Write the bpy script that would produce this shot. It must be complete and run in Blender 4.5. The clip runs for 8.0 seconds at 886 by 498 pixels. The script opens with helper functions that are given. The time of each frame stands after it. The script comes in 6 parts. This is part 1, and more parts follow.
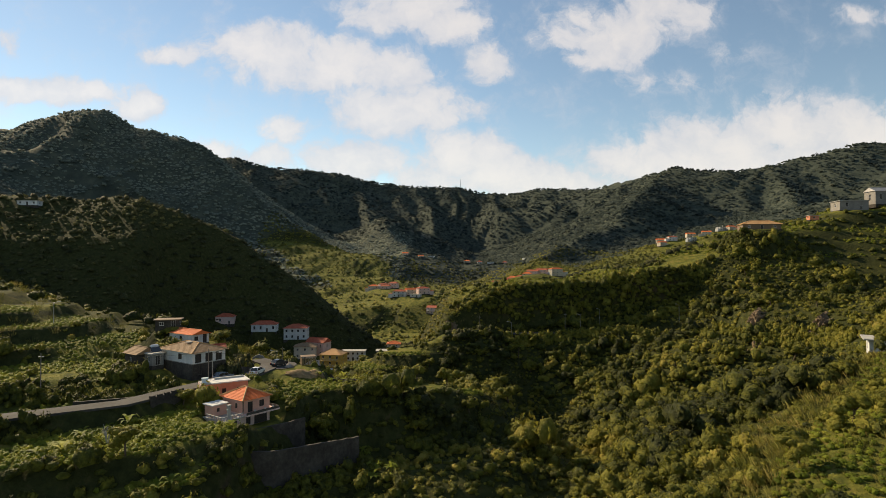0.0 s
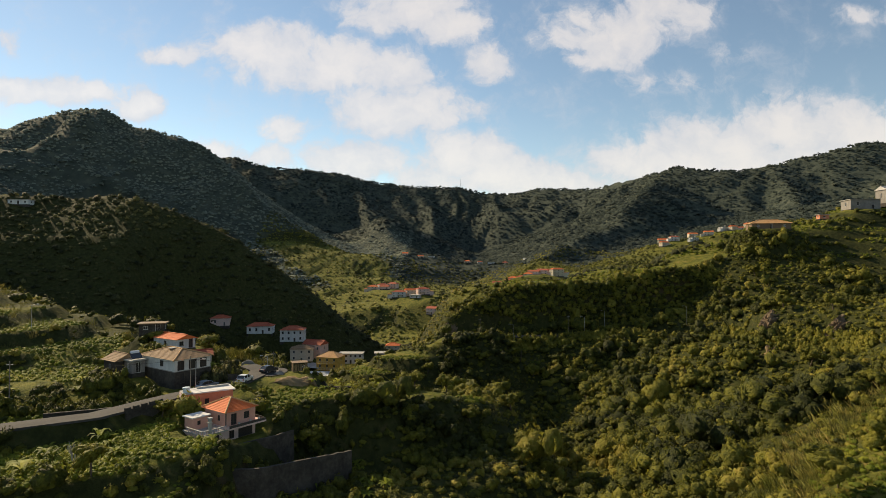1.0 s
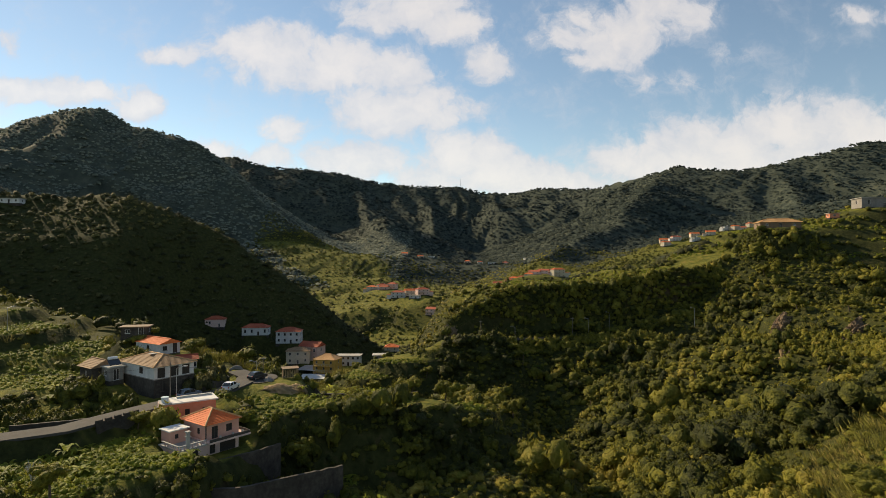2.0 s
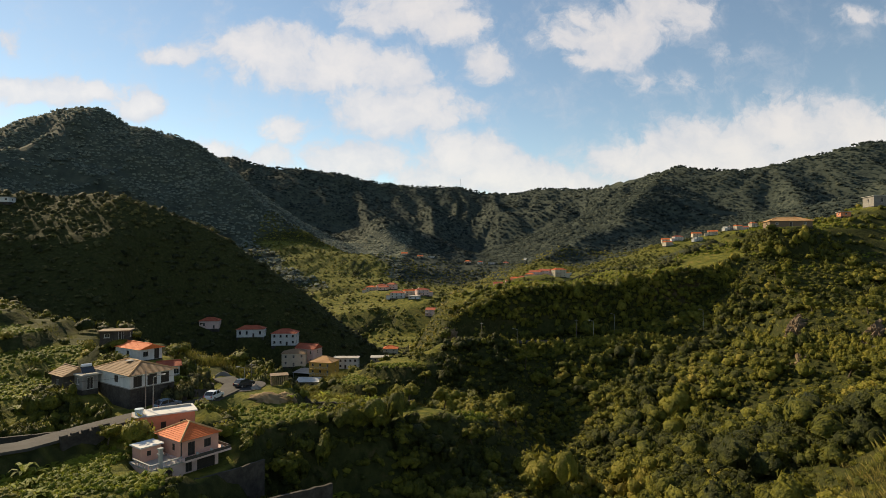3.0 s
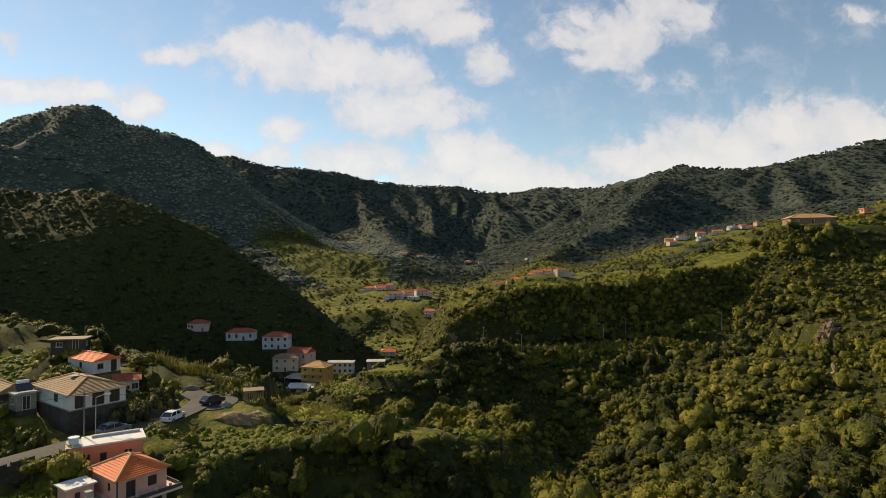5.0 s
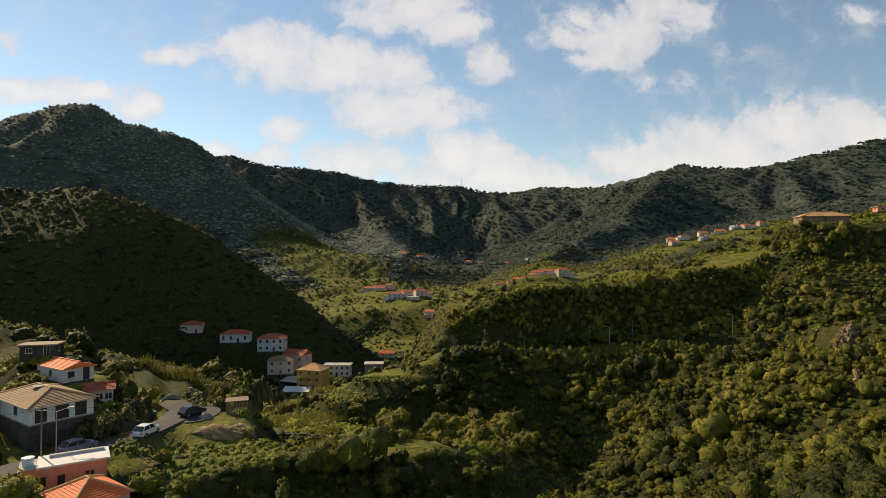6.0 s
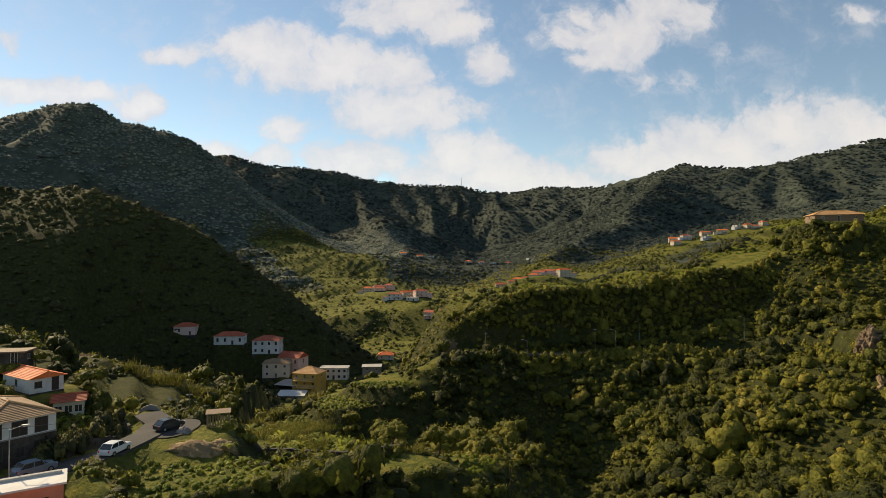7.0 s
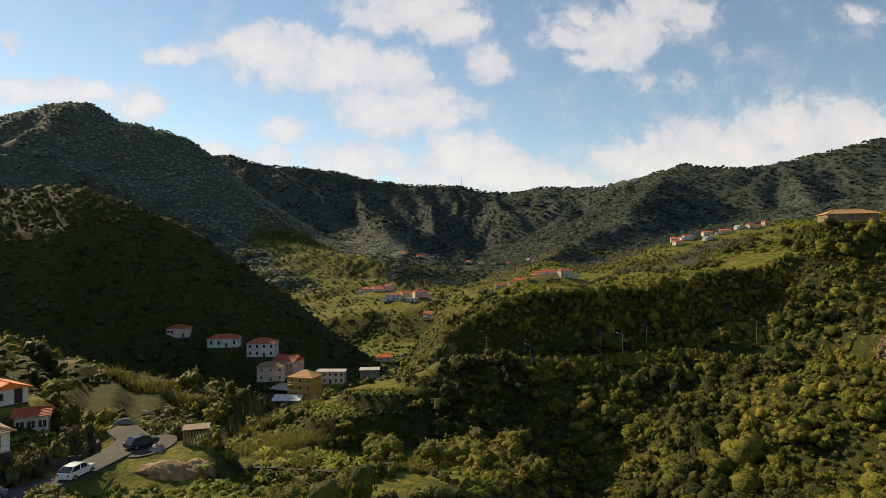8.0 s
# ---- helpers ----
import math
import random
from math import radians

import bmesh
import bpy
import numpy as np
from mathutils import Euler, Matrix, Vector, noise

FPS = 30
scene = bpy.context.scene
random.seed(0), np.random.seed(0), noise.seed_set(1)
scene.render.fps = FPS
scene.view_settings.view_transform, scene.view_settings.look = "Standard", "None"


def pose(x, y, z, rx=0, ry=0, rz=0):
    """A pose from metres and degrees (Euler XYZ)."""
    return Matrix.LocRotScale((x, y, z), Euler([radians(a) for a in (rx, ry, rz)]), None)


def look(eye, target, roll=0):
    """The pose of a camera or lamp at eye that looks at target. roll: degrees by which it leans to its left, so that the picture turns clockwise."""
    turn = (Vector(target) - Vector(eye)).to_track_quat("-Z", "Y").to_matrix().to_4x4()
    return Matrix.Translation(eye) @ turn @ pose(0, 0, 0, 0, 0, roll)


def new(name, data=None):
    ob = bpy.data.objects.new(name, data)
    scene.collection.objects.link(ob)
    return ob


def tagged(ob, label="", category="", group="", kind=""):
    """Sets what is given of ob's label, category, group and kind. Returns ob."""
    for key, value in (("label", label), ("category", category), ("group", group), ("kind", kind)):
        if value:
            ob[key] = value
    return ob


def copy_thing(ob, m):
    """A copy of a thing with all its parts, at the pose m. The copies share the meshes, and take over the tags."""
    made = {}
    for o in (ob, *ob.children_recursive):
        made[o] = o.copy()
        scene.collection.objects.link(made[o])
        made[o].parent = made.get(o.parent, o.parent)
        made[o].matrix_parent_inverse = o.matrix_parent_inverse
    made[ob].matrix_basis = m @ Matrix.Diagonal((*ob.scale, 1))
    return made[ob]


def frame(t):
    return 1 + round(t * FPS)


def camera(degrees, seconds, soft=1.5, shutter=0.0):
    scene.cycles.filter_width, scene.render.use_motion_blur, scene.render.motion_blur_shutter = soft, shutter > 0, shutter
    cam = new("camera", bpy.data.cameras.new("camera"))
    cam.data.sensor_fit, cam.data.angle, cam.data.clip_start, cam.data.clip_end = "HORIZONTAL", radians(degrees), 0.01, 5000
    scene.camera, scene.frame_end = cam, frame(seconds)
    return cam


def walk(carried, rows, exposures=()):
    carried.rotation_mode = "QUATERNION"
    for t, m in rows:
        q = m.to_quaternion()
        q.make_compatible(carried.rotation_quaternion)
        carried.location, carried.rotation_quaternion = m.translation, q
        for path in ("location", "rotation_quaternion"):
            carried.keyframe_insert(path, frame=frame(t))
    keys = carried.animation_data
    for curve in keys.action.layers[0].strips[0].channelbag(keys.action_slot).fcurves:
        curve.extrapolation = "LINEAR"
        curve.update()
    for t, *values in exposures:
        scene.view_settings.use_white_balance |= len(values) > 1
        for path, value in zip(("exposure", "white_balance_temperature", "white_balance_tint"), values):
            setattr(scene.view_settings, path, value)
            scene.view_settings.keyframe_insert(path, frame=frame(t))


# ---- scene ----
cam = camera(75.7, 8.0, soft=0.8)
METRES, EYE, TILT, LEAN, TURN = 56.0, 60.0, 1.0, 0.0, 0.0
ROWS = [
    (0.0, 0.0, 0.0, 0.0, -0.0, 0.0, 0.0),
    (0.5, 0.0018, 0.0605, -0.0002, 0.01, 0.01, 0.0),
    (1.0, 0.0037, 0.1259, -0.0007, 0.02, 0.01, -0.0),
    (1.5, 0.0055, 0.186, -0.0022, 0.02, 0.01, 0.0),
    (3.0, 0.0115, 0.3767, -0.0073, 0.03, 0.03, -0.0),
    (3.5, 0.0135, 0.4364, -0.0093, 0.03, 0.03, -0.01),
    (4.0, 0.0155, 0.5009, -0.0119, 0.03, 0.04, -0.01),
    (4.5, 0.0173, 0.5604, -0.014, 0.04, 0.03, -0.0),
    (6.0, 0.024, 0.7505, -0.0192, 0.07, 0.03, -0.0),
    (6.5, 0.0261, 0.8103, -0.0197, 0.08, 0.03, -0.0),
    (7.0, 0.028, 0.8749, -0.02, 0.09, 0.02, 0.01),
    (7.5, 0.0303, 0.9346, -0.0199, 0.09, 0.03, 0.01),
    (8.0, 0.0314, 0.9992, -0.019, 0.09, 0.03, 0.01),
]
walk(cam, [(t, pose(0, 0, EYE, TILT, LEAN, TURN) @ pose(METRES * x, METRES * y, METRES * z, 90 + pitch, roll, yaw)) for t, x, y, z, yaw, pitch, roll in ROWS])

# ---- sky, sun ----
SUN_EL, SUN_AZ = 31.0, -49.0      # degrees above the horizon; degrees from ahead (+y), minus: to the left
sun_way = Vector((math.sin(radians(SUN_AZ)) * math.cos(radians(SUN_EL)), math.cos(radians(SUN_AZ)) * math.cos(radians(SUN_EL)), math.sin(radians(SUN_EL))))
sun = new("sun", bpy.data.lights.new("sun", "SUN"))
sun.data.energy, sun.data.angle, sun.data.color = 5.0, radians(0.6), (1.0, 0.79, 0.5)
sun.matrix_world = look((0, 0, 400), Vector((0, 0, 400)) - sun_way)

SKY_STRENGTH = 0.074
scene.view_settings.exposure = 0.43
# cloud banks: bearing and height as tangents of the angle from ahead, half widths, weight
CLOUDS_HIGH = [(-.31, .36, .11, .055, 1), (-.2, .345, .1, .05, 1), (-.08, .265, .14, .05, 1), (-.1, .335, .1, .045, .9), (-.46, .365, .06, .022, .9), (-.37, .375, .07, .03, .9),
               (-.06, .445, .11, .045, 1), (.02, .405, .07, .03, .9), (.085, .35, .04, .04, .8), (.3, .4, .12, .055, .95), (.39, .44, .09, .04, .9), (.27, .36, .07, .03, .7),
               (.4, .31, .17, .03, .36), (.5, .36, .07, .025, .36), (.74, .425, .08, .02, .45), (-.77, .39, .05, .04, .45)]
CLOUDS_LOW = [(.63, .235, .12, .06, 1), (.46, .205, .13, .05, 1), (.75, .22, .12, .06, 1), (.36, .165, .11, .045, 1), (.55, .165, .28, .055, 1.1),
              (.035, .18, .085, .05, 1), (.12, .145, .13, .045, 1), (.22, .135, .1, .035, 1), (-.02, .135, .07, .03, .9), (-.16, .17, .09, .04, 1), (-.28, .235, .05, .03, .7),
              (-.31, .175, .07, .025, .8), (-.4, .19, .06, .025, .9), (-.67, .295, .13, .026, 1), (-.55, .275, .07, .025, .95), (-.78, .305, .08, .022, .9)]


def make_sky():
    world = bpy.data.worlds.new("sky")
    scene.world = world
    world.use_nodes = True
    nt = world.node_tree
    nt.nodes.clear()

    def nd(kind, **kw):
        n = nt.nodes.new(kind)
        for k, v in kw.items():
            if k == "operation":
                n.operation = v
            elif k == "sky_type":
                n.sky_type = v
        return n

    def plug(value, socket):
        if isinstance(value, bpy.types.NodeSocket):
            nt.links.new(value, socket)
        else:
            socket.default_value = value

    def calc(op, a, b=0.0, c=0.0, clamp=False):
        n = nd("ShaderNodeMath", operation=op)
        n.use_clamp = clamp
        for v, s in zip((a, b, c), n.inputs):
            plug(v, s)
        return n.outputs[0]

    def vec(op, a, b=(0, 0, 0), c=(0, 0, 0)):
        n = nd("ShaderNodeVectorMath", operation=op)
        for v, s in zip((a, b, c), n.inputs):
            plug(v, s)
        return n.outputs["Value" if op == "LENGTH" else "Vector"]

    def ramp(value, lo, hi, to_lo=0.0, to_hi=1.0):
        n = nd("ShaderNodeMapRange")
        n.interpolation_type = "SMOOTHSTEP"
        for v, s in zip((value, lo, hi, to_lo, to_hi), n.inputs):
            plug(v, s)
        return n.outputs[0]

    def fbm(v, scale, detail, rough=0.55):
        n = nd("ShaderNodeTexNoise")
        plug(v, n.inputs["Vector"])
        n.inputs["Scale"].default_value, n.inputs["Detail"].default_value, n.inputs["Roughness"].default_value = scale, detail, rough
        return n

    sky = nd("ShaderNodeTexSky", sky_type="NISHITA")
    sky.sun_disc = False
    sky.sun_elevation, sky.sun_rotation = radians(SUN_EL), radians(SUN_AZ)
    sky.air_density, sky.dust_density, sky.ozone_density, sky.altitude = 1.0, 0.05, 1.4, 300
    way = nd("ShaderNodeTexCoord").outputs["Generated"]
    split = nd("ShaderNodeSeparateXYZ")
    plug(way, split.inputs[0])
    ahead = calc("MAXIMUM", split.outputs[1], 0.08)
    join = nd("ShaderNodeCombineXYZ")
    plug(calc("DIVIDE", split.outputs[0], ahead), join.inputs[0])
    plug(calc("DIVIDE", split.outputs[2], ahead), join.inputs[1])
    flat = join.outputs[0]
    bend = vec("SUBTRACT", fbm(flat, 9, 5, 0.6).outputs["Color"], (.5, .5, .5))
    flat2 = vec("MULTIPLY_ADD", bend, (.1, .065, 0), flat)
    mass = None
    for u, v, ru, rv, w in CLOUDS_HIGH + CLOUDS_LOW:
        d = vec("LENGTH", vec("MULTIPLY_ADD", flat2, (1 / ru, 1 / rv, 0), (-u / ru, -v / rv, 0)))
        one = ramp(d, 1.75, 0.0, 0.0, w)
        mass = one if mass is None else calc("SMOOTH_MAX", mass, one, 0.25)
    fine = fbm(flat2, 16, 9, 0.62).outputs["Fac"]
    # the rest of the sky carries the same broken cloud
    wide = calc("MULTIPLY", ramp(fbm(way, 3.5, 6).outputs["Fac"], .52, .7), ramp(split.outputs[1], 0.35, 0.1, 0.0, .8))
    total = calc("ADD", calc("MAXIMUM", mass, wide), calc("MULTIPLY", calc("SUBTRACT", fine, 0.5), ramp(calc("MAXIMUM", mass, wide), 0.0, 0.4, 0.12, 1.9)))
    cover = ramp(total, 0.13, 0.68)
    lit = ramp(calc("ADD", total, calc("MULTIPLY", calc("SUBTRACT", fbm(flat2, 7, 4).outputs["Fac"], .5), 1.4)), 0.1, 1.3)
    tone = nd("ShaderNodeMix")
    tone.data_type = "RGBA"
    plug(lit, tone.inputs["Factor"])
    plug((5.5, 5.4, 5.6, 1), tone.inputs["A"])
    plug((7.6, 6.9, 6.3, 1), tone.inputs["B"])
    over = nd("ShaderNodeMix")
    over.data_type = "RGBA"
    plug(calc("MULTIPLY", cover, .96), over.inputs["Factor"])
    deep = nd("ShaderNodeMix")
    deep.data_type, deep.blend_type = "RGBA", "MULTIPLY"
    deep.inputs["Factor"].default_value = 1.0
    plug(sky.outputs[0], deep.inputs["A"])
    plug((1.48, 1.38, 1.2, 1), deep.inputs["B"])
    plug(deep.outputs["Result"], over.inputs["A"])
    glow = nd("ShaderNodeMix")
    glow.data_type, glow.blend_type = "RGBA", "ADD"
    glow.inputs["Factor"].default_value = 0.22
    plug(tone.outputs["Result"], glow.inputs["A"])
    plug(deep.outputs["Result"], glow.inputs["B"])
    plug(glow.outputs["Result"], over.inputs["B"])
    back = nd("ShaderNodeBackground")
    plug(over.outputs["Result"], back.inputs["Color"])
    back.inputs["Strength"].default_value = SKY_STRENGTH
    out = nd("ShaderNodeOutputWorld")
    plug(back.outputs[0], out.inputs[0])


make_sky()

# ---- the lie of the land ----
def lattice(ix, iy, seed):
    h = (ix.astype(np.int64) * 374761393 + iy.astype(np.int64) * 668265263 + seed * 974634721) & 0x7FFFFFFF
    h = (h ^ (h >> 13)) * 1274126177 & 0x7FFFFFFF
    return ((h ^ (h >> 16)) & 0xFFFF) / 32767.5 - 1.0


def rough(x, y, size, seed=0):
    """Smooth noise, -1 to 1, with bumps of that many metres."""
    u, v = np.asarray(x, float) / size, np.asarray(y, float) / size
    iu, iv = np.floor(u), np.floor(v)
    fu, fv = u - iu, v - iv
    fu, fv = fu * fu * fu * (fu * (fu * 6 - 15) + 10), fv * fv * fv * (fv * (fv * 6 - 15) + 10)
    iu, iv = iu.astype(np.int64), iv.astype(np.int64)
    a, b = lattice(iu, iv, seed), lattice(iu + 1, iv, seed)
    c, d = lattice(iu, iv + 1, seed), lattice(iu + 1, iv + 1, seed)
    return (a + (b - a) * fu) * (1 - fv) + (c + (d - c) * fu) * fv


def layers(x, y, size, octaves, seed=0, gain=0.5):
    return sum(rough(x, y, size / 2 ** k, seed + 17 * k) * gain ** k for k in range(octaves))


def along(x, y, line):
    """The nearest point of a line of (x, y, z): distance, height there, way along it, side (+: right of its run)."""
    best = np.full(np.shape(x), 1e9)
    z, way, side = np.zeros_like(best), np.zeros_like(best), np.zeros_like(best)
    run = 0.0
    for (ax, ay, az), (bx, by, bz) in zip(line, line[1:]):
        dx, dy = bx - ax, by - ay
        long = math.hypot(dx, dy)
        t = np.clip(((x - ax) * dx + (y - ay) * dy) / long ** 2, 0, 1)
        d = np.hypot(x - ax - t * dx, y - ay - t * dy)
        near = d < best
        best = np.where(near, d, best)
        z = np.where(near, az + t * (bz - az), z)
        way = np.where(near, run + t * long, way)
        side = np.where(near, np.sign((x - ax) * dy - (y - ay) * dx), side)
        run += long
    return best, z, way, side


def ridge(x, y, line, right, left, flat=(0.0, 0.0), ribs=0.0, rib=150.0, seed=0):
    """Height of a ridge: its crest line, the fall per metre to the right and left, a nearly level width, and side spurs."""
    d, z, way, side = along(x, y, line)
    fall = np.where(side > 0, right, left)
    top = np.where(side > 0, flat[0], flat[1])
    h = z - 0.04 * np.minimum(d, top) - fall * (np.sqrt(np.maximum(d - top, 0) ** 2 + 9) - 3)
    if ribs:
        bent = way + layers(x, y, rib * 1.5, 3, seed) * rib * 0.5
        wave = 1 - 2 * np.abs(np.abs((bent / rib) % 1 * 2 - 1)) ** 1.3
        h = h + ribs * wave * np.clip(d / 120, 0, 1) * np.clip(2 - d / 500, 0.2, 1)
    return h


def stepped(h, step, sharp, amount):
    """Terraces: level beds with steep risers between them."""
    n = h / step
    f = n - np.floor(n)
    rise = np.clip((f - 1 + sharp) / sharp, 0, 1)
    return h + amount * (step * (np.floor(n) + rise * rise * (3 - 2 * rise)) - h)


def blend(a, b, k):
    return np.logaddexp(a / k, b / k) * k


VALLEY_Y = [-600, 0, 60, 120, 190, 260, 330, 450, 600, 750, 950, 1300, 2000, 3000, 5000]
VALLEY_Z = [-10, 2, 5, 7, 8, 2, -4, -16, -16, 5, 35, 60, 70, 60, 20]
VALLEY_X = [0, 25, 35, 42, 40, 15, -25, -45, -40, 0, 60, 60, 0, 0, 0]
# crest lines: x, y, height
FIELD_SPUR = [(-420, 160, 112), (-250, 150, 88), (-150, 145, 63), (-112, 142, 51), (-84, 128, 41), (-55, 112, 37), (-38, 113, 36.3), (-14, 121, 33.5), (6, 136, 28.5), (14, 160, 21)]
GRASS_SPUR = [(-42, 172, 20), (-33, 180, 21.5), (-18, 195, 27), (-6, 202, 30), (2, 207, 31.5), (14, 211, 32)]
LOWER_BENCH = [(-30, 92, 27), (-20, 100, 25), (-8, 99, 24), (5, 116, 23), (12, 140, 20)]
PLATEAU = [(-2, 222, 37), (8, 230, 43.5), (22, 237, 47), (52, 239, 48.5), (100, 243, 56.5), (134, 252, 68.5), (186, 264, 80.5), (270, 275, 103), (420, 280, 160), (700, 250, 240)]
EAST_SLOPE = [(112, 184, 47), (128, 166, 50), (150, 140, 62), (240, 120, 120), (500, 60, 220)]
NEAR_SPUR = [(190, 110, 96), (120, 104, 58), (89, 96, 46), (66, 80, 39.5), (50, 64, 37), (38, 40, 29)]
WEST_HILL = [(-720, 380, 240), (-500, 385, 200), (-420, 375, 165), (-330, 350, 112), (-264, 342, 99), (-230, 362, 99), (-196, 372, 100), (-182, 378, 93), (-150, 385, 77), (-108, 382, 53), (-76, 390, 29), (-44, 400, 2), (-30, 405, -12)]
SUNNY_SPUR = [(-420, 1010, 120), (-300, 950, 100), (-188, 870, 78), (-135, 780, 46), (-70, 720, 28), (-12, 570, 22), (0, 520, 2)]
MID_SPUR = [(-150, 1350, 150), (-110, 1150, 112), (-48, 1000, 82), (20, 960, 62), (100, 930, 48), (150, 820, 42), (125, 700, 41), (80, 640, 36)]
EAST_FOOT = [(560, 1480, 265), (420, 1250, 180), (310, 1080, 121), (200, 960, 79), (150, 860, 58)]
EAST_FARMS = [(700, 1000, 168), (520, 900, 112), (345, 856, 80), (240, 800, 58)]
WEST_PEAK = [(-1500, 1300, 180), (-1180, 1220, 270), (-893, 1150, 312), (-811, 1130, 325), (-737, 1120, 338), (-654, 1110, 348), (-626, 1110, 334), (-604, 1108, 306), (-538, 1100, 296),
             (-490, 1095, 279), (-458, 1090, 266), (-396, 1040, 222), (-331, 990, 175), (-270, 960, 138), (-217, 940, 108), (-171, 930, 80), (-124, 930, 52)]
WEST_FAR = [(-2600, 1800, 200), (-1600, 1700, 360), (-1246, 1620, 440), (-1150, 1600, 405), (-1000, 1700, 380)]
BACK_RIDGE = [(-1300, 2000, 400), (-740, 1900, 385), (-666, 1900, 388), (-600, 1930, 378), (-515, 1970, 372), (-410, 2030, 360), (-300, 2100, 352), (-180, 2150, 350), (-50, 2170, 335), (66, 2180, 335),
              (185, 2150, 305), (290, 2100, 310), (450, 2000, 300)]
EAST_RIDGE = [(420, 2020, 298), (510, 1850, 300), (590, 1760, 313), (630, 1690, 322), (690, 1600, 316), (760, 1545, 306), (840, 1520, 299), (890, 1505, 307), (950, 1490, 325), (1010, 1470, 333), (1065, 1450, 352),
              (1130, 1440, 354), (1400, 1380, 420), (1900, 1200, 560), (2600, 900, 760)]

WEST_ROAD = [(-130, 66, 40.5), (-98, 72, 38.8), (-64, 82, 37.3), (-51.5, 92, 36.9), (-48, 100, 36.8), (-45.3, 106, 36.7), (-41.5, 112.5, 36.4), (-39.6, 119, 36.1), (-39, 128, 35.8), (-40.5, 134, 35.6), (-44.5, 138, 35.8)]
CLIFF_ROAD = [(2, 210, 32), (20, 217, 31.6), (52, 222, 31.4), (72, 221, 31.6), (88, 211, 32.6), (96, 197, 34.4), (94, 180, 36.8), (95, 171, 37.9), (100, 163, 38.5), (107, 150, 39.8), (103, 136, 41.2), (97, 124, 41)]
# house beds: x, y, height, half width, soft edge
PADS = [(-43.8, 96, 34.4, 2, 1.5), (-33, 97.5, 32, 5, 3), (-66, 138.5, 43.4, 3, 4), (-39, 105, 34.7, 3.5, 2), (-50.5, 117, 36.3, 7, 4), (-33, 128, 35.6, 5, 4), (-59, 115, 37.8, 3, 3), (-59, 134, 40.4, 5, 5), (-57, 296, 1.7, 12, 10), (-71, 311, 7, 7, 6), (-82, 322, 15.2, 7, 6), (-100, 321, 19.5, 7, 6),
        (-48, 313, 4.5, 6, 6), (-124, 240, 23, 7, 8), (88, 111, 38.5, 6, 4), (137, 247, 72.6, 8, 8), (188, 262, 82, 8, 6)]



def spurs(crest, gap, way, fall, long, seed):
    """Side spurs that run down from a crest: one every gap metres, along way, falling so much per metre."""
    rng = random.Random(seed)
    out, left = [], gap * 0.4
    for a, b in zip(crest, crest[1:]):
        run = math.dist(a[:2], b[:2])
        while left < run:
            p = Vector(a).lerp(Vector(b), left / run)
            turn = rng.uniform(-.25, .25)
            dx, dy = way[0] * math.cos(turn) - way[1] * math.sin(turn), way[0] * math.sin(turn) + way[1] * math.cos(turn)
            n = long * rng.uniform(.75, 1.1)
            bow = rng.uniform(-.12, .12) * n
            mid = (p.x + dx * n * .5 - dy * bow, p.y + dy * n * .5 + dx * bow, p.z - 6 - fall * n * rng.uniform(.42, .55))
            out.append(([(p.x, p.y, p.z - 6), mid, (p.x + dx * n, p.y + dy * n, p.z - 6 - fall * n)], rng.uniform(.45, .62)))
            left += gap * rng.uniform(.75, 1.3)
        left -= run
    return out


SPURS = spurs(WEST_PEAK[1:8], 125, (.04, -1), .44, 430, 1) + spurs(BACK_RIDGE[1:], 290, (.2, -1), .4, 560, 2) + spurs(EAST_RIDGE[1:12], 230, (-.5, -.85), .38, 420, 3)


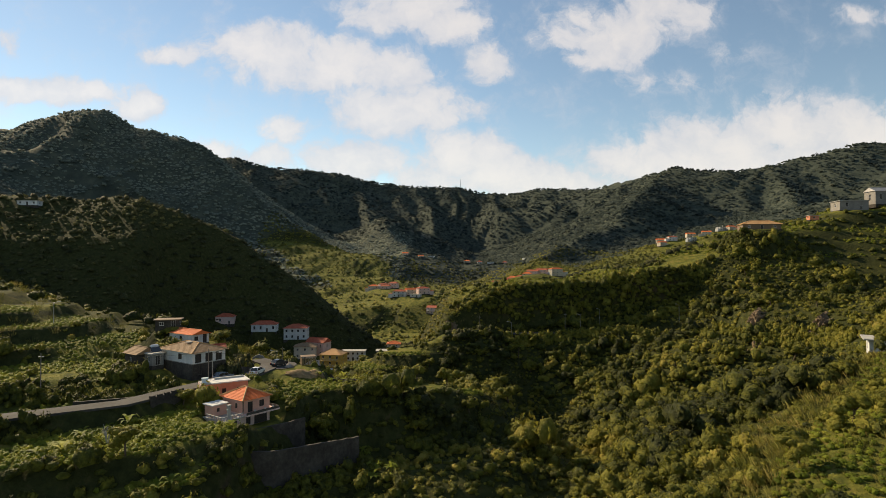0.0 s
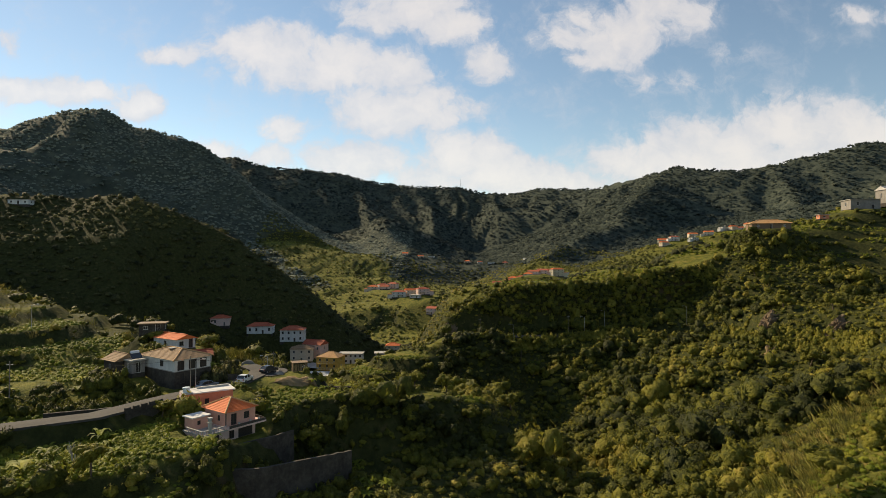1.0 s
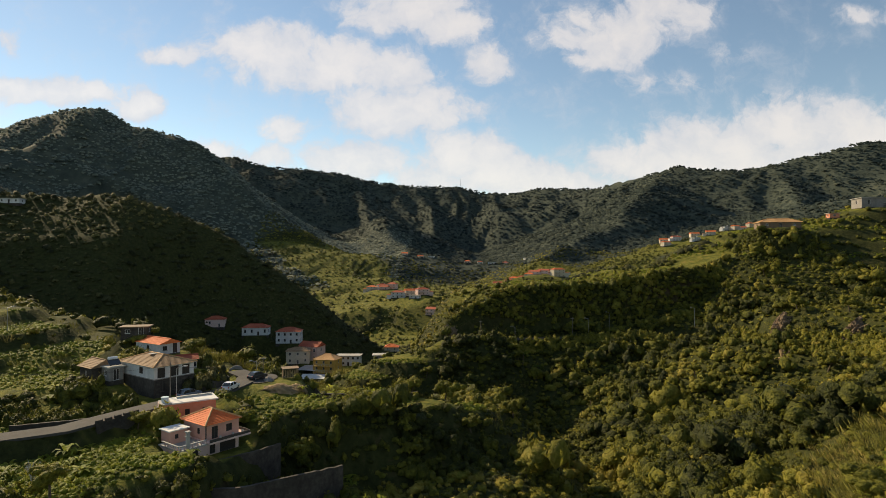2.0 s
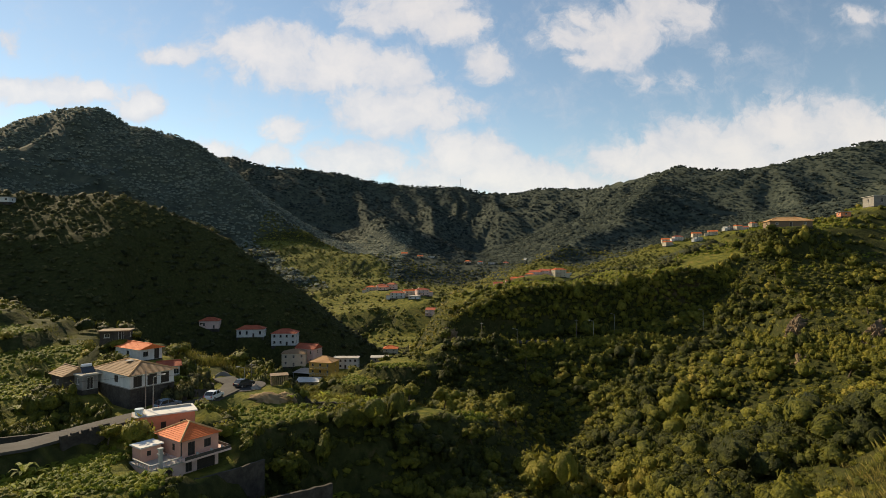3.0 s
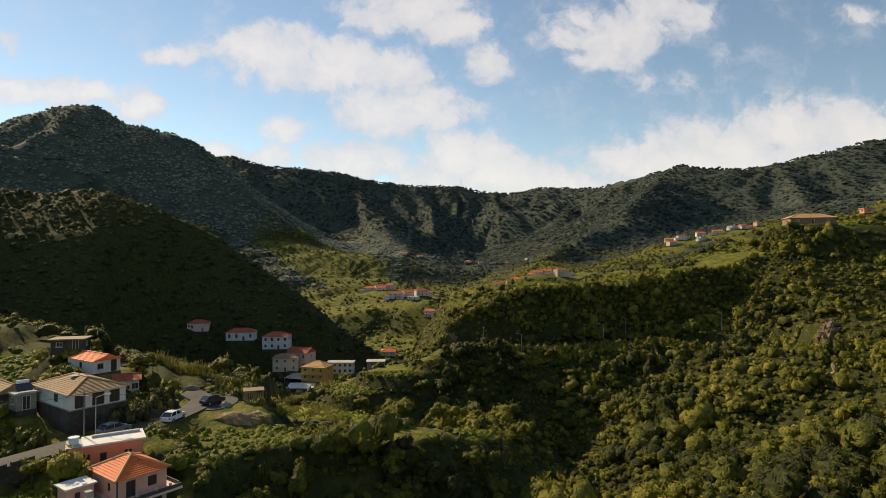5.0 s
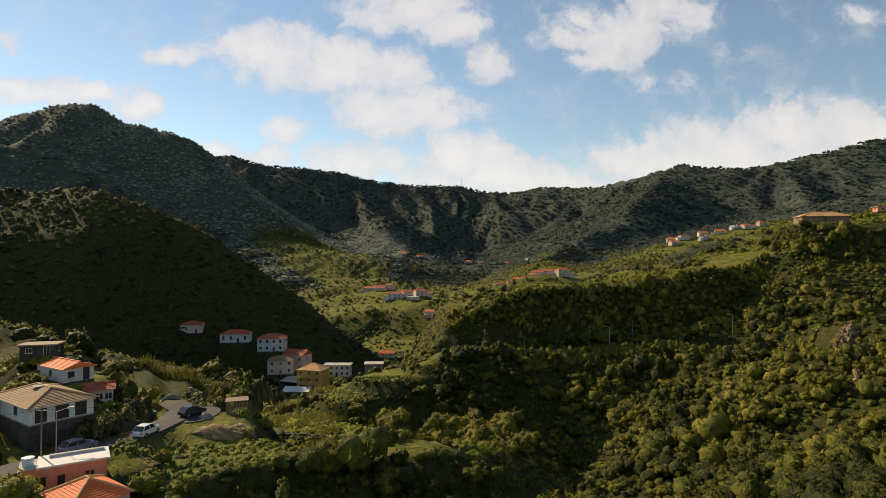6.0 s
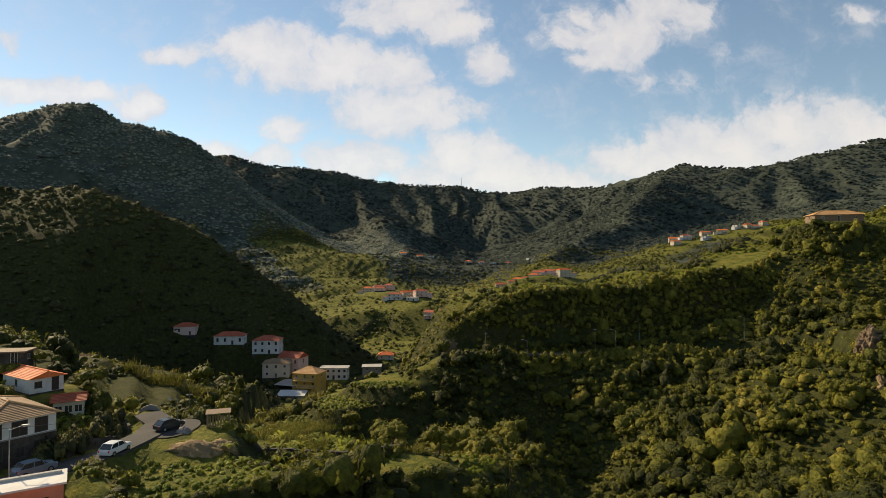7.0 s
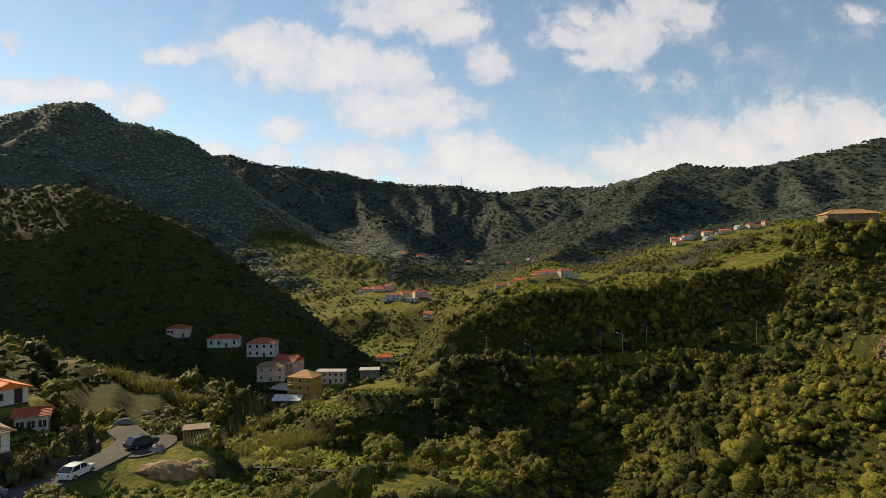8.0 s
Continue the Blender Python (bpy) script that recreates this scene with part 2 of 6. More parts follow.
def height(x, y):
    x, y = np.asarray(x, float), np.asarray(y, float)
    cx = np.interp(y, VALLEY_Y, VALLEY_X)
    h = np.interp(y, VALLEY_Y, VALLEY_Z) + np.interp(y, [150, 225, 345, 450], [.16, .03, .03, .16]) * (np.sqrt((x - cx) ** 2 + 100) - 10) * np.clip((y + 200) / 300, 0.3, 1) * np.clip((2600 - y) / 1000, 0, 1)
    far = blend(ridge(x, y, WEST_PEAK, np.interp(x, [-600, -430], [0.56, 0.85]), 0.6, ribs=17, rib=105, seed=3), ridge(x, y, BACK_RIDGE, 0.56, 0.5, ribs=10, rib=110, seed=5), 8)
    far = blend(far, ridge(x, y, EAST_RIDGE, 0.58, 0.5, ribs=10, rib=100, seed=7), 8)
    for line, left in SPURS:
        far = blend(far, ridge(x, y, line, 0.8, left) + layers(x, y, 60, 2, 23) * 6, 9)
    far = blend(far, ridge(x, y, WEST_FAR, 0.5, 0.5, ribs=20, rib=200, seed=8), 8)
    far = blend(far, ridge(x, y, EAST_FOOT, 0.36, 0.45, ribs=8, rib=120, seed=9), 6)
    far = blend(far, ridge(x, y, EAST_FARMS, 0.2, 0.2), 6)
    far = blend(far, ridge(x, y, MID_SPUR, 0.4, 0.4), 5)
    far = blend(far, stepped(far, 7, 0.4, 0.8), 4) * np.clip((1150 - y) / 250, 0, 1) + far * (1 - np.clip((1150 - y) / 250, 0, 1))
    below = np.clip((340 - far) / 120, 0, 1) * np.clip((y - 900) / 200, 0, 1)
    far = far + below * layers(x, y, 260, 3, 29) * 16
    far = far + layers(x, y, 120, 4, 20) * 9 * np.clip((y - 500) / 500, 0, 1)
    h = blend(h, far, 6)
    sunny = ridge(x, y, SUNNY_SPUR, 0.16, 0.13, ribs=5, rib=70, seed=6) + layers(x, y, 70, 3, 31) * 4
    h = blend(h, stepped(sunny, 3.4, 0.3, 0.9), 2)
    d, z, way, side = along(x, y, WEST_HILL)
    upper = np.clip(12 + 0.2 * (z - 20), 8, 40) + 30 * np.clip((z - 85) / 15, 0, 1)
    hill = z - 0.48 * np.minimum(d, upper) - np.where(side > 0, 0.92, 0.5) * np.maximum(d - upper, 0) + layers(x, y, 50, 3, 33) * 3.5
    h = blend(h, hill, 3)
    near = blend(ridge(x, y, FIELD_SPUR, np.interp(x, [-34, -24], [0.8, 1.3]), 0.36, (np.interp(x, [-60, -32, -25, 10], [40, 34, 4, 2]), 16)), ridge(x, y, GRASS_SPUR, 1.0, 0.45, (3, 5)), 2)
    near = blend(near, ridge(x, y, LOWER_BENCH, 0.75, 0.5, (7, 3)), 1)
    near = blend(near, ridge(x, y, NEAR_SPUR, 0.5, 0.55, (3, 3)), 2)
    near = blend(near, ridge(x, y, EAST_SLOPE, 0.55, 0.4, (4, 6)), 3)
    near = near + layers(x, y, 26, 3, 41) * 1.3
    near = stepped(near + layers(x, y, 40, 2, 43) * 1.2, 3.4, 0.28, np.clip((10 - x) / 20, 0, 1) * np.clip((y - 60) / 10, 0, 1) * 0.85)
    h = blend(h, near, 2)
    # the plateau: a cliff towards the valley, the road along its foot, a slope below
    d, z, way, side = along(x, y, PLATEAU)
    cliffy = np.clip((118 - x) / 25, 0, 1)
    steep = z - np.clip(d - 3 - layers(x, y, 14, 2, 55), 0, 6) * 2.9 - 0.62 * np.maximum(d - 20, 0)
    gentle = z - 0.05 * np.minimum(d, 8) - 0.5 * np.maximum(d - 8, 0)
    front = cliffy * steep + (1 - cliffy) * gentle
    back = z + 0.09 * np.minimum(d, 22) - 0.32 * np.maximum(d - 22, 0)
    top = np.where(side > 0, front, back) + layers(x, y, 30, 3, 51) * np.where(side > 0, 0.8, 0.7) - 1.5 * np.maximum(1 - x, 0)
    top = stepped(top + layers(x, y, 35, 2, 53) * 2, 5.5, 0.5, 0.2 * np.clip((z - d * 0.3 - 56) / 6, 0, 1))
    h = blend(h, top, 1.2)
    # made ground: roads, and level beds for the houses
    for line, half, soft in ((WEST_ROAD, 2.1, 1.2), (CLIFF_ROAD, 3.0, 2.0)):
        d, z, way, side = along(x, y, line)
        h = h + (z - h) * np.clip(1 - (d - half) / soft, 0, 1)
    for px, py, pz, half, soft in PADS:
        d = np.hypot(x - px, y - py)
        h = h + (pz - h) * np.clip(1 - (d - half) / soft, 0, 1)
    return h


def scrubby(x, y):
    """Where unworked scrub covers the near valley, 0 to 1, and where the hollow's ground is darkened."""
    bent = x + layers(x, y, 20, 2, 91) * 6
    s = np.clip((bent - 14) / 6, 0, 1) * np.clip((238 - y) / 4, 0, 1)
    s = np.maximum(s, np.clip((bent + 25) / 3, 0, 1) * np.clip((128 - y) / 4, 0, 1))
    s = np.maximum(s, np.clip((66 - y) / 4, 0, 1))
    # hollow behind the fields: dark scrub soil here stands for the hill's shade
    s = np.maximum(s, 0.9 * np.clip((-30 - bent) / 5, 0, 1) * np.clip((y - 146 - rough(x, y, 17, 97) * 6) / 6, 0, 1) * np.clip((262 - y) / 4, 0, 1))
    s = np.maximum(s, np.clip((bent + 6) / 5, 0, 1) * np.clip((238 - y) / 4, 0, 1) * np.clip((y - 140) / 8, 0, 1))
    s = s * np.where(x < -4, np.clip((along(x, y, GRASS_SPUR)[0] - 7) / 4, 0, 1), 1)
    d, _, _, side = along(x, y, NEAR_SPUR)
    near_grass = np.clip(1 - (d - np.where(side > 0, 11, 22)) / 4, 0, 1) * np.clip((88 - x) / 5, 0, 1)
    return s * (1 - 0.75 * near_grass) * np.clip((y - 30) / 5, 0, 1)


def woodland(x, y, h):
    """Where the mountain woods stand, 0 to 1: all the far ground but the farmed spurs."""
    bent = layers(x, y, 90, 2, 83)
    w = np.clip((y - 640) / 40, 0, 1) * np.clip((h - 24 - 14 * bent) / 12, 0, 1)
    w = w * np.clip((along(x, y, SUNNY_SPUR[2:])[0] - 60 - 35 * bent) / 15, 0, 1)
    w = w * np.clip((along(x, y, EAST_FARMS[1:])[0] - 45 - 30 * bent) / 15, 0, 1)
    return w * np.clip((along(x, y, MID_SPUR[-3:])[0] - 45 - 30 * bent) / 15, 0, 1)


def ground_at(x, y):
    return float(height(np.array([x]), np.array([y]))[0])


def spread(lo, hi, finest, growth, centre_lo, centre_hi):
    out, v = [], centre_lo
    while v < centre_hi:
        out.append(v)
        v += finest
    while v < hi:
        out.append(v)
        v += max(finest, growth * (v - centre_hi + finest / growth))
    out.append(hi)
    v = centre_lo
    low = []
    while v > lo:
        v -= max(finest, growth * (centre_lo - v + finest / growth))
        low.append(max(v, lo))
    return np.array(low[::-1] + out)


def make_ground(material):
    xs = spread(-3800, 3800, 1.9, 0.026, -95, 105)
    ys = spread(-900, 4800, 1.9, 0.019, 60, 250)
    gx, gy = np.meshgrid(xs, ys)
    gz = height(gx, gy)
    nx, ny = len(xs), len(ys)
    me = bpy.data.meshes.new("ground")
    co = np.stack([gx, gy, gz], -1).reshape(-1, 3)
    idx = np.arange(nx * ny).reshape(ny, nx)
    quads = np.stack([idx[:-1, :-1], idx[:-1, 1:], idx[1:, 1:], idx[1:, :-1]], -1).reshape(-1, 4)
    fill(me, co, quads)
    me.shade_smooth()
    wooded = woodland(gx, gy, gz)
    wooded = np.maximum(wooded, 0.9 * scrubby(gx, gy))
    wooded = np.maximum(wooded, np.clip((gy - 262) / 10, 0, 1) * np.clip((455 - gy) / 10, 0, 1) * np.clip((-62 - gx) / 12, 0, 1))
    me.attributes.new("wooded", "FLOAT", "POINT").data.foreach_set("value", wooded.ravel().astype(np.float32))
    me.attributes.new("forest", "FLOAT", "POINT").data.foreach_set("value", np.maximum(woodland(gx, gy, gz), np.clip((gy - 1250) / 100, 0, 1)).ravel().astype(np.float32))
    me.materials.append(material)
    ob = new("ground", me)
    return tagged(ob, "green terraced valley ground with grass, scrub and bare earth", "ground", kind="structure")


def fill(me, co, faces):
    """Vertices and equal-sided faces into a mesh, at once."""
    co, faces = np.asarray(co, np.float32), np.asarray(faces, np.int32)
    n, k = faces.shape
    me.vertices.add(len(co))
    me.vertices.foreach_set("co", co.ravel())
    me.loops.add(n * k)
    me.loops.foreach_set("vertex_index", faces.ravel())
    me.polygons.add(n)
    me.polygons.foreach_set("loop_start", np.arange(0, n * k, k, dtype=np.int32))
    me.update(calc_edges=True)

# ---- materials ----
def material(name, colours, scale=1.0, rough_=0.8, bump=0.0, bump_scale=None, metal=0.0, spec=0.3, detail=6, big=0.0, mixed=0.5, translucent=0.0, attribute=""):
    """A surface of two or three mingled colours: grain of that scale (per metre), stains of the scale big, fine relief."""
    m = bpy.data.materials.new(name)
    m.use_nodes = True
    nt = m.node_tree
    bsdf = nt.nodes["Principled BSDF"]
    bsdf.inputs["Roughness"].default_value, bsdf.inputs["Metallic"].default_value, bsdf.inputs["Specular IOR Level"].default_value = rough_, metal, spec
    where = nt.nodes.new("ShaderNodeTexCoord").outputs["Object"]
    grain = nt.nodes.new("ShaderNodeTexNoise")
    grain.inputs["Scale"].default_value, grain.inputs["Detail"].default_value, grain.inputs["Roughness"].default_value = scale, detail, 0.7
    nt.links.new(where, grain.inputs["Vector"])
    value = grain.outputs["Fac"]
    if big:
        stain = nt.nodes.new("ShaderNodeTexNoise")
        stain.inputs["Scale"].default_value, stain.inputs["Detail"].default_value = big, 4
        nt.links.new(where, stain.inputs["Vector"])
        mix = nt.nodes.new("ShaderNodeMix")
        mix.inputs["Factor"].default_value = mixed
        nt.links.new(value, mix.inputs["A"])
        nt.links.new(stain.outputs["Fac"], mix.inputs["B"])
        value = mix.outputs["Result"]
    if attribute:
        wide = nt.nodes.new("ShaderNodeMapRange")
        wide.inputs["From Min"].default_value, wide.inputs["From Max"].default_value = 0.32, 0.68
        nt.links.new(value, wide.inputs["Value"])
        value = wide.outputs[0]
        tint = nt.nodes.new("ShaderNodeAttribute")
        tint.attribute_name = attribute
        mix = nt.nodes.new("ShaderNodeMix")
        mix.inputs["Factor"].default_value = 0.6
        nt.links.new(value, mix.inputs["A"])
        nt.links.new(tint.outputs["Fac"], mix.inputs["B"])
        value = mix.outputs["Result"]
    ramp = nt.nodes.new("ShaderNodeValToRGB")
    el = ramp.color_ramp.elements
    lo, hi = (0.3, 0.7) if not attribute else (0.15, 0.85)
    el[0].position, el[1].position = lo, hi
    el[0].color, el[1].color = (*colours[0], 1), (*colours[-1], 1)
    for k, c in enumerate(colours[1:-1]):
        e = el.new(lo + (hi - lo) * (k + 1) / (len(colours) - 1))
        e.color = (*c, 1)
    nt.links.new(value, ramp.inputs["Fac"])
    nt.links.new(ramp.outputs["Color"], bsdf.inputs["Base Color"])
    if bump:
        fine = nt.nodes.new("ShaderNodeTexNoise")
        fine.inputs["Scale"].default_value, fine.inputs["Detail"].default_value = bump_scale or scale * 3, 5
        nt.links.new(where, fine.inputs["Vector"])
        b = nt.nodes.new("ShaderNodeBump")
        b.inputs["Strength"].default_value, b.inputs["Distance"].default_value = 0.8, bump
        nt.links.new(fine.outputs["Fac"], b.inputs["Height"])
        nt.links.new(b.outputs["Normal"], bsdf.inputs["Normal"])
    if translucent:
        thin = nt.nodes.new("ShaderNodeBsdfTranslucent")
        nt.links.new(ramp.outputs["Color"], thin.inputs["Color"])
        both = nt.nodes.new("ShaderNodeMixShader")
        both.inputs[0].default_value = translucent
        nt.links.new(bsdf.outputs[0], both.inputs[1])
        nt.links.new(thin.outputs[0], both.inputs[2])
        nt.links.new(both.outputs[0], nt.nodes["Material Output"].inputs["Surface"])
    return m


def ground_material():
    """Grass on level ground, dark scrub earth and rock on steep ground, by the slope of the ground itself; woodland soil far up."""
    m = bpy.data.materials.new("valley_ground")
    m.use_nodes = True
    nt = m.node_tree
    bsdf = nt.nodes["Principled BSDF"]
    bsdf.inputs["Roughness"].default_value, bsdf.inputs["Specular IOR Level"].default_value = 0.95, 0.1
    where = nt.nodes.new("ShaderNodeTexCoord").outputs["Object"]

    def noise_tex(scale, detail):
        n = nt.nodes.new("ShaderNodeTexNoise")
        n.inputs["Scale"].default_value, n.inputs["Detail"].default_value, n.inputs["Roughness"].default_value = scale, detail, 0.65
        nt.links.new(where, n.inputs["Vector"])
        return n.outputs["Fac"]

    def colours(value, stops):
        r = nt.nodes.new("ShaderNodeValToRGB")
        el = r.color_ramp.elements
        el[0].position, el[0].color = stops[0][0], (*stops[0][1], 1)
        el[1].position, el[1].color = stops[-1][0], (*stops[-1][1], 1)
        for p, c in stops[1:-1]:
            el.new(p).color = (*c, 1)
        nt.links.new(value, r.inputs["Fac"])
        return r.outputs["Color"]

    def mixed(f, a, b):
        n = nt.nodes.new("ShaderNodeMix")
        n.data_type = "RGBA"
        nt.links.new(f, n.inputs["Factor"])
        nt.links.new(a, n.inputs["A"])
        nt.links.new(b, n.inputs["B"])
        return n.outputs["Result"]

    grass = colours(noise_tex(0.35, 8), [(0.3, (.042, .05, .011)), (0.45, (.092, .1, .018)), (0.58, (.16, .152, .027)), (0.72, (.21, .15, .05))])
    scrub = colours(noise_tex(0.6, 8), [(0.3, (.018, .022, .007)), (0.55, (.04, .045, .013)), (0.75, (.075, .06, .026))])
    slope = nt.nodes.new("ShaderNodeSeparateXYZ")
    nt.links.new(nt.nodes.new("ShaderNodeNewGeometry").outputs["Normal"], slope.inputs[0])
    steep = nt.nodes.new("ShaderNodeMapRange")
    steep.inputs["From Min"].default_value, steep.inputs["From Max"].default_value = 0.95, 0.86
    nt.links.new(slope.outputs[2], steep.inputs["Value"])
    wood = nt.nodes.new("ShaderNodeAttribute")
    wood.attribute_name = "wooded"
    cover = nt.nodes.new("ShaderNodeMath")
    cover.operation = "MAXIMUM"
    nt.links.new(steep.outputs[0], cover.inputs[0])
    nt.links.new(wood.outputs["Fac"], cover.inputs[1])
    forest = nt.nodes.new("ShaderNodeAttribute")
    forest.attribute_name = "forest"
    floor_green = colours(noise_tex(0.06, 9), [(0.3, (.028, .037, .031)), (0.5, (.052, .064, .05)), (0.7, (.088, .097, .069))])
    bare = nt.nodes.new("ShaderNodeMapRange")
    bare.inputs["From Min"].default_value, bare.inputs["From Max"].default_value = 0.5, 0.36
    nt.links.new(slope.outputs[2], bare.inputs["Value"])
    grown = nt.nodes.new("ShaderNodeMath")
    grown.operation, grown.use_clamp = "SUBTRACT", True
    nt.links.new(bare.outputs[0], grown.inputs[0])
    nt.links.new(wood.outputs["Fac"], grown.inputs[1])
    rock = colours(noise_tex(0.45, 9), [(0.3, (.035, .026, .016)), (0.5, (.08, .055, .034)), (0.7, (.14, .1, .06))])
    nt.links.new(mixed(forest.outputs["Fac"], mixed(grown.outputs[0], mixed(cover.outputs[0], grass, scrub), rock), floor_green), bsdf.inputs["Base Color"])
    b = nt.nodes.new("ShaderNodeBump")
    b.inputs["Strength"].default_value, b.inputs["Distance"].default_value = 0.9, 0.5
    nt.links.new(noise_tex(1.3, 6), b.inputs["Height"])
    nt.links.new(b.outputs["Normal"], bsdf.inputs["Normal"])
    return m


SCRUB = material("scrub_leaves", [(.034, .042, .012), (.1, .108, .018), (.22, .212, .028), (.34, .28, .055)], 0.9, 0.6, 0.8, 2.6, spec=0.15, translucent=0.36, attribute="tint")
# bluish cast: distance haze put into the leaf colour
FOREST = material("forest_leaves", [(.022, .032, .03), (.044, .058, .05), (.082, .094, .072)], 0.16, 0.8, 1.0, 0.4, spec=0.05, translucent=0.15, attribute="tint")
# paler: west peak's haze and grazing sun put into the leaf colour
HAZED_FOREST = material("hazed_forest_leaves", [(.085, .108, .092), (.165, .19, .15), (.25, .262, .19)], 0.2, 0.8, 0.8, 0.5, spec=0.05, translucent=0.15, attribute="tint")
# dark end carries the hill front's shade, pale end the crest's sun
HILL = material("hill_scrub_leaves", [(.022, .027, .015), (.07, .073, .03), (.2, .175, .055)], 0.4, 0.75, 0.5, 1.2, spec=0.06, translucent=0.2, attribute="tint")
CROP = material("crop_leaves", [(.075, .1, .013), (.17, .205, .022), (.3, .3, .04)], 0.4, 0.6, 0.15, 4, spec=0.1, translucent=0.4, attribute="tint")
REED = material("reed_blades", [(.07, .085, .016), (.16, .16, .035), (.3, .25, .08)], 0.3, 0.7, spec=0.08, translucent=0.35, attribute="tint")

# ---- plants: clumps of single leaves, many in one object ----
def leaf_quads(places, outs, size, rng, aspect=0.55, droop=0.3, loose=0.55):
    """A pointed leaf at each place, turned roughly with its outward way."""
    n = len(places)
    rnd = rng.normal(size=(n, 3))
    nrm = outs + loose * rnd
    nrm /= np.linalg.norm(nrm, axis=1, keepdims=True)
    t = np.cross(nrm, rng.normal(size=(n, 3)))
    t /= np.linalg.norm(t, axis=1, keepdims=True)
    b = np.cross(nrm, t)
    s = size * rng.uniform(0.6, 1.3, (n, 1))
    co = np.stack([places - t * s - b * s * aspect * .6, places + b * s * aspect, places + t * s - b * s * aspect * .4 - nrm * s * droop], 1)
    return co.reshape(-1, 3)


def faced(co, out, k=4):
    """Turns each leaf so that its front looks outward."""
    q, o = co.reshape(-1, k, 3).copy(), out.reshape(-1, k, 3).copy()
    n = np.cross(q[:, 1] - q[:, 0], q[:, 2] - q[:, 0])
    back = (n * o.mean(1)).sum(1) < 0
    q[back], o[back] = q[back][:, ::-1], o[back][:, ::-1]
    return q.reshape(-1, 3), o.reshape(-1, 3)


def ball_faces():
    """The corners and triangles of a twenty-sided solid."""
    g = (1 + 5 ** .5) / 2
    v = np.array([(a, b * g, 0) for a in (-1, 1) for b in (-1, 1)] + [(0, a, b * g) for a in (-1, 1) for b in (-1, 1)] + [(b * g, 0, a) for a in (-1, 1) for b in (-1, 1)], float)
    f = [(i, j, k) for i in range(12) for j in range(i + 1, 12) for k in range(j + 1, 12) if max(np.sum((v[i] - v[j]) ** 2), np.sum((v[j] - v[k]) ** 2), np.sum((v[i] - v[k]) ** 2)) < 4.1]
    return v / np.linalg.norm(v[0]), np.array(f)


BALL, BALL_FACES = ball_faces()


def lobes_of(centres, radii, rng, uneven=0.27, flat=0.8):
    """The leafy bulges of a crown: an uneven rounded hull about each centre, open below. Returns vertices and outward ways."""
    cos_, outs = [], []
    for c, r in zip(centres, radii):
        q = np.linalg.qr(rng.normal(size=(3, 3)))[0]
        d = BALL @ q
        v = c + d * r * (1, 1, flat) * rng.uniform(1 - uneven, 1 + uneven, (12, 1))
        keep = d[BALL_FACES].mean(1)[:, 2] > -0.42
        cos_.append(v[BALL_FACES[keep]].reshape(-1, 3))
        outs.append(d[BALL_FACES[keep]].reshape(-1, 3))
    return np.concatenate(cos_), np.concatenate(outs)


def bush_shape(seed, leaves, size, lobes=6, tall=0.8, loose=0.55, aspect=0.55):
    """A clump about 1 m in radius: several uneven leafy bulges, with single leaves standing out of them."""
    rng = np.random.default_rng(seed)
    c = rng.normal(size=(lobes, 3)) * (0.42, 0.42, 0.26 * tall) + (0, 0, 0.42 * tall)
    c[:, 2] = np.abs(c[:, 2])
    c[0] = (0, 0, 0.4 * tall)
    r = rng.uniform(0.3, 0.55, lobes)
    r[0] = 0.62
    hull, ways = lobes_of(c, r, rng)
    ways = ways * 0.75 + (hull - (0, 0, 0.2 * tall)) * 0.35
    if not leaves:
        return faced(hull, ways, 3)
    pick = rng.choice(lobes, leaves, p=r ** 2 / (r ** 2).sum())
    d = rng.normal(size=(leaves, 3))
    d[:, 2] = np.abs(d[:, 2]) * 1.1 - 0.2
    d /= np.linalg.norm(d, axis=1, keepdims=True)
    places = c[pick] + d * r[pick][:, None] * rng.uniform(0.85, 1.2, (leaves, 1))
    outs = places - (0, 0, 0.25 * tall)
    outs = outs / np.linalg.norm(outs, axis=1, keepdims=True) * 0.6 + d * 0.6
    co = leaf_quads(places, outs / np.linalg.norm(outs, axis=1, keepdims=True), size, rng, aspect, 0.3, loose)
    outs = outs + rng.normal(0, 0.7, outs.shape)
    return faced(np.concatenate([hull, co]), np.concatenate([ways, np.repeat(outs, 3, 0)]), 3)


def reed_shape(seed, blades):
    rng = np.random.default_rng(seed)
    a = rng.uniform(0, 2 * np.pi, blades)
    r = rng.uniform(0, 0.8, blades) ** 0.6
    base = np.stack([r * np.cos(a), r * np.sin(a), np.zeros(blades)], 1)
    way = np.stack([np.cos(a) * r * 0.5 + rng.normal(0, .15, blades), np.sin(a) * r * 0.5 + rng.normal(0, .15, blades), rng.uniform(0.7, 1.25, blades)], 1)
    side = np.stack([-np.sin(a), np.cos(a), np.zeros(blades)], 1) * 0.022
    co = np.stack([base - side, base + side, base + way * 0.7 + side, base + way + (way - (0, 0, 1)) * 0.3], 1).reshape(-1, 3)
    out = np.repeat(way * (1, 1, 0.4) + (0, 0, 0.6), 4, 0)
    return faced(co, out)


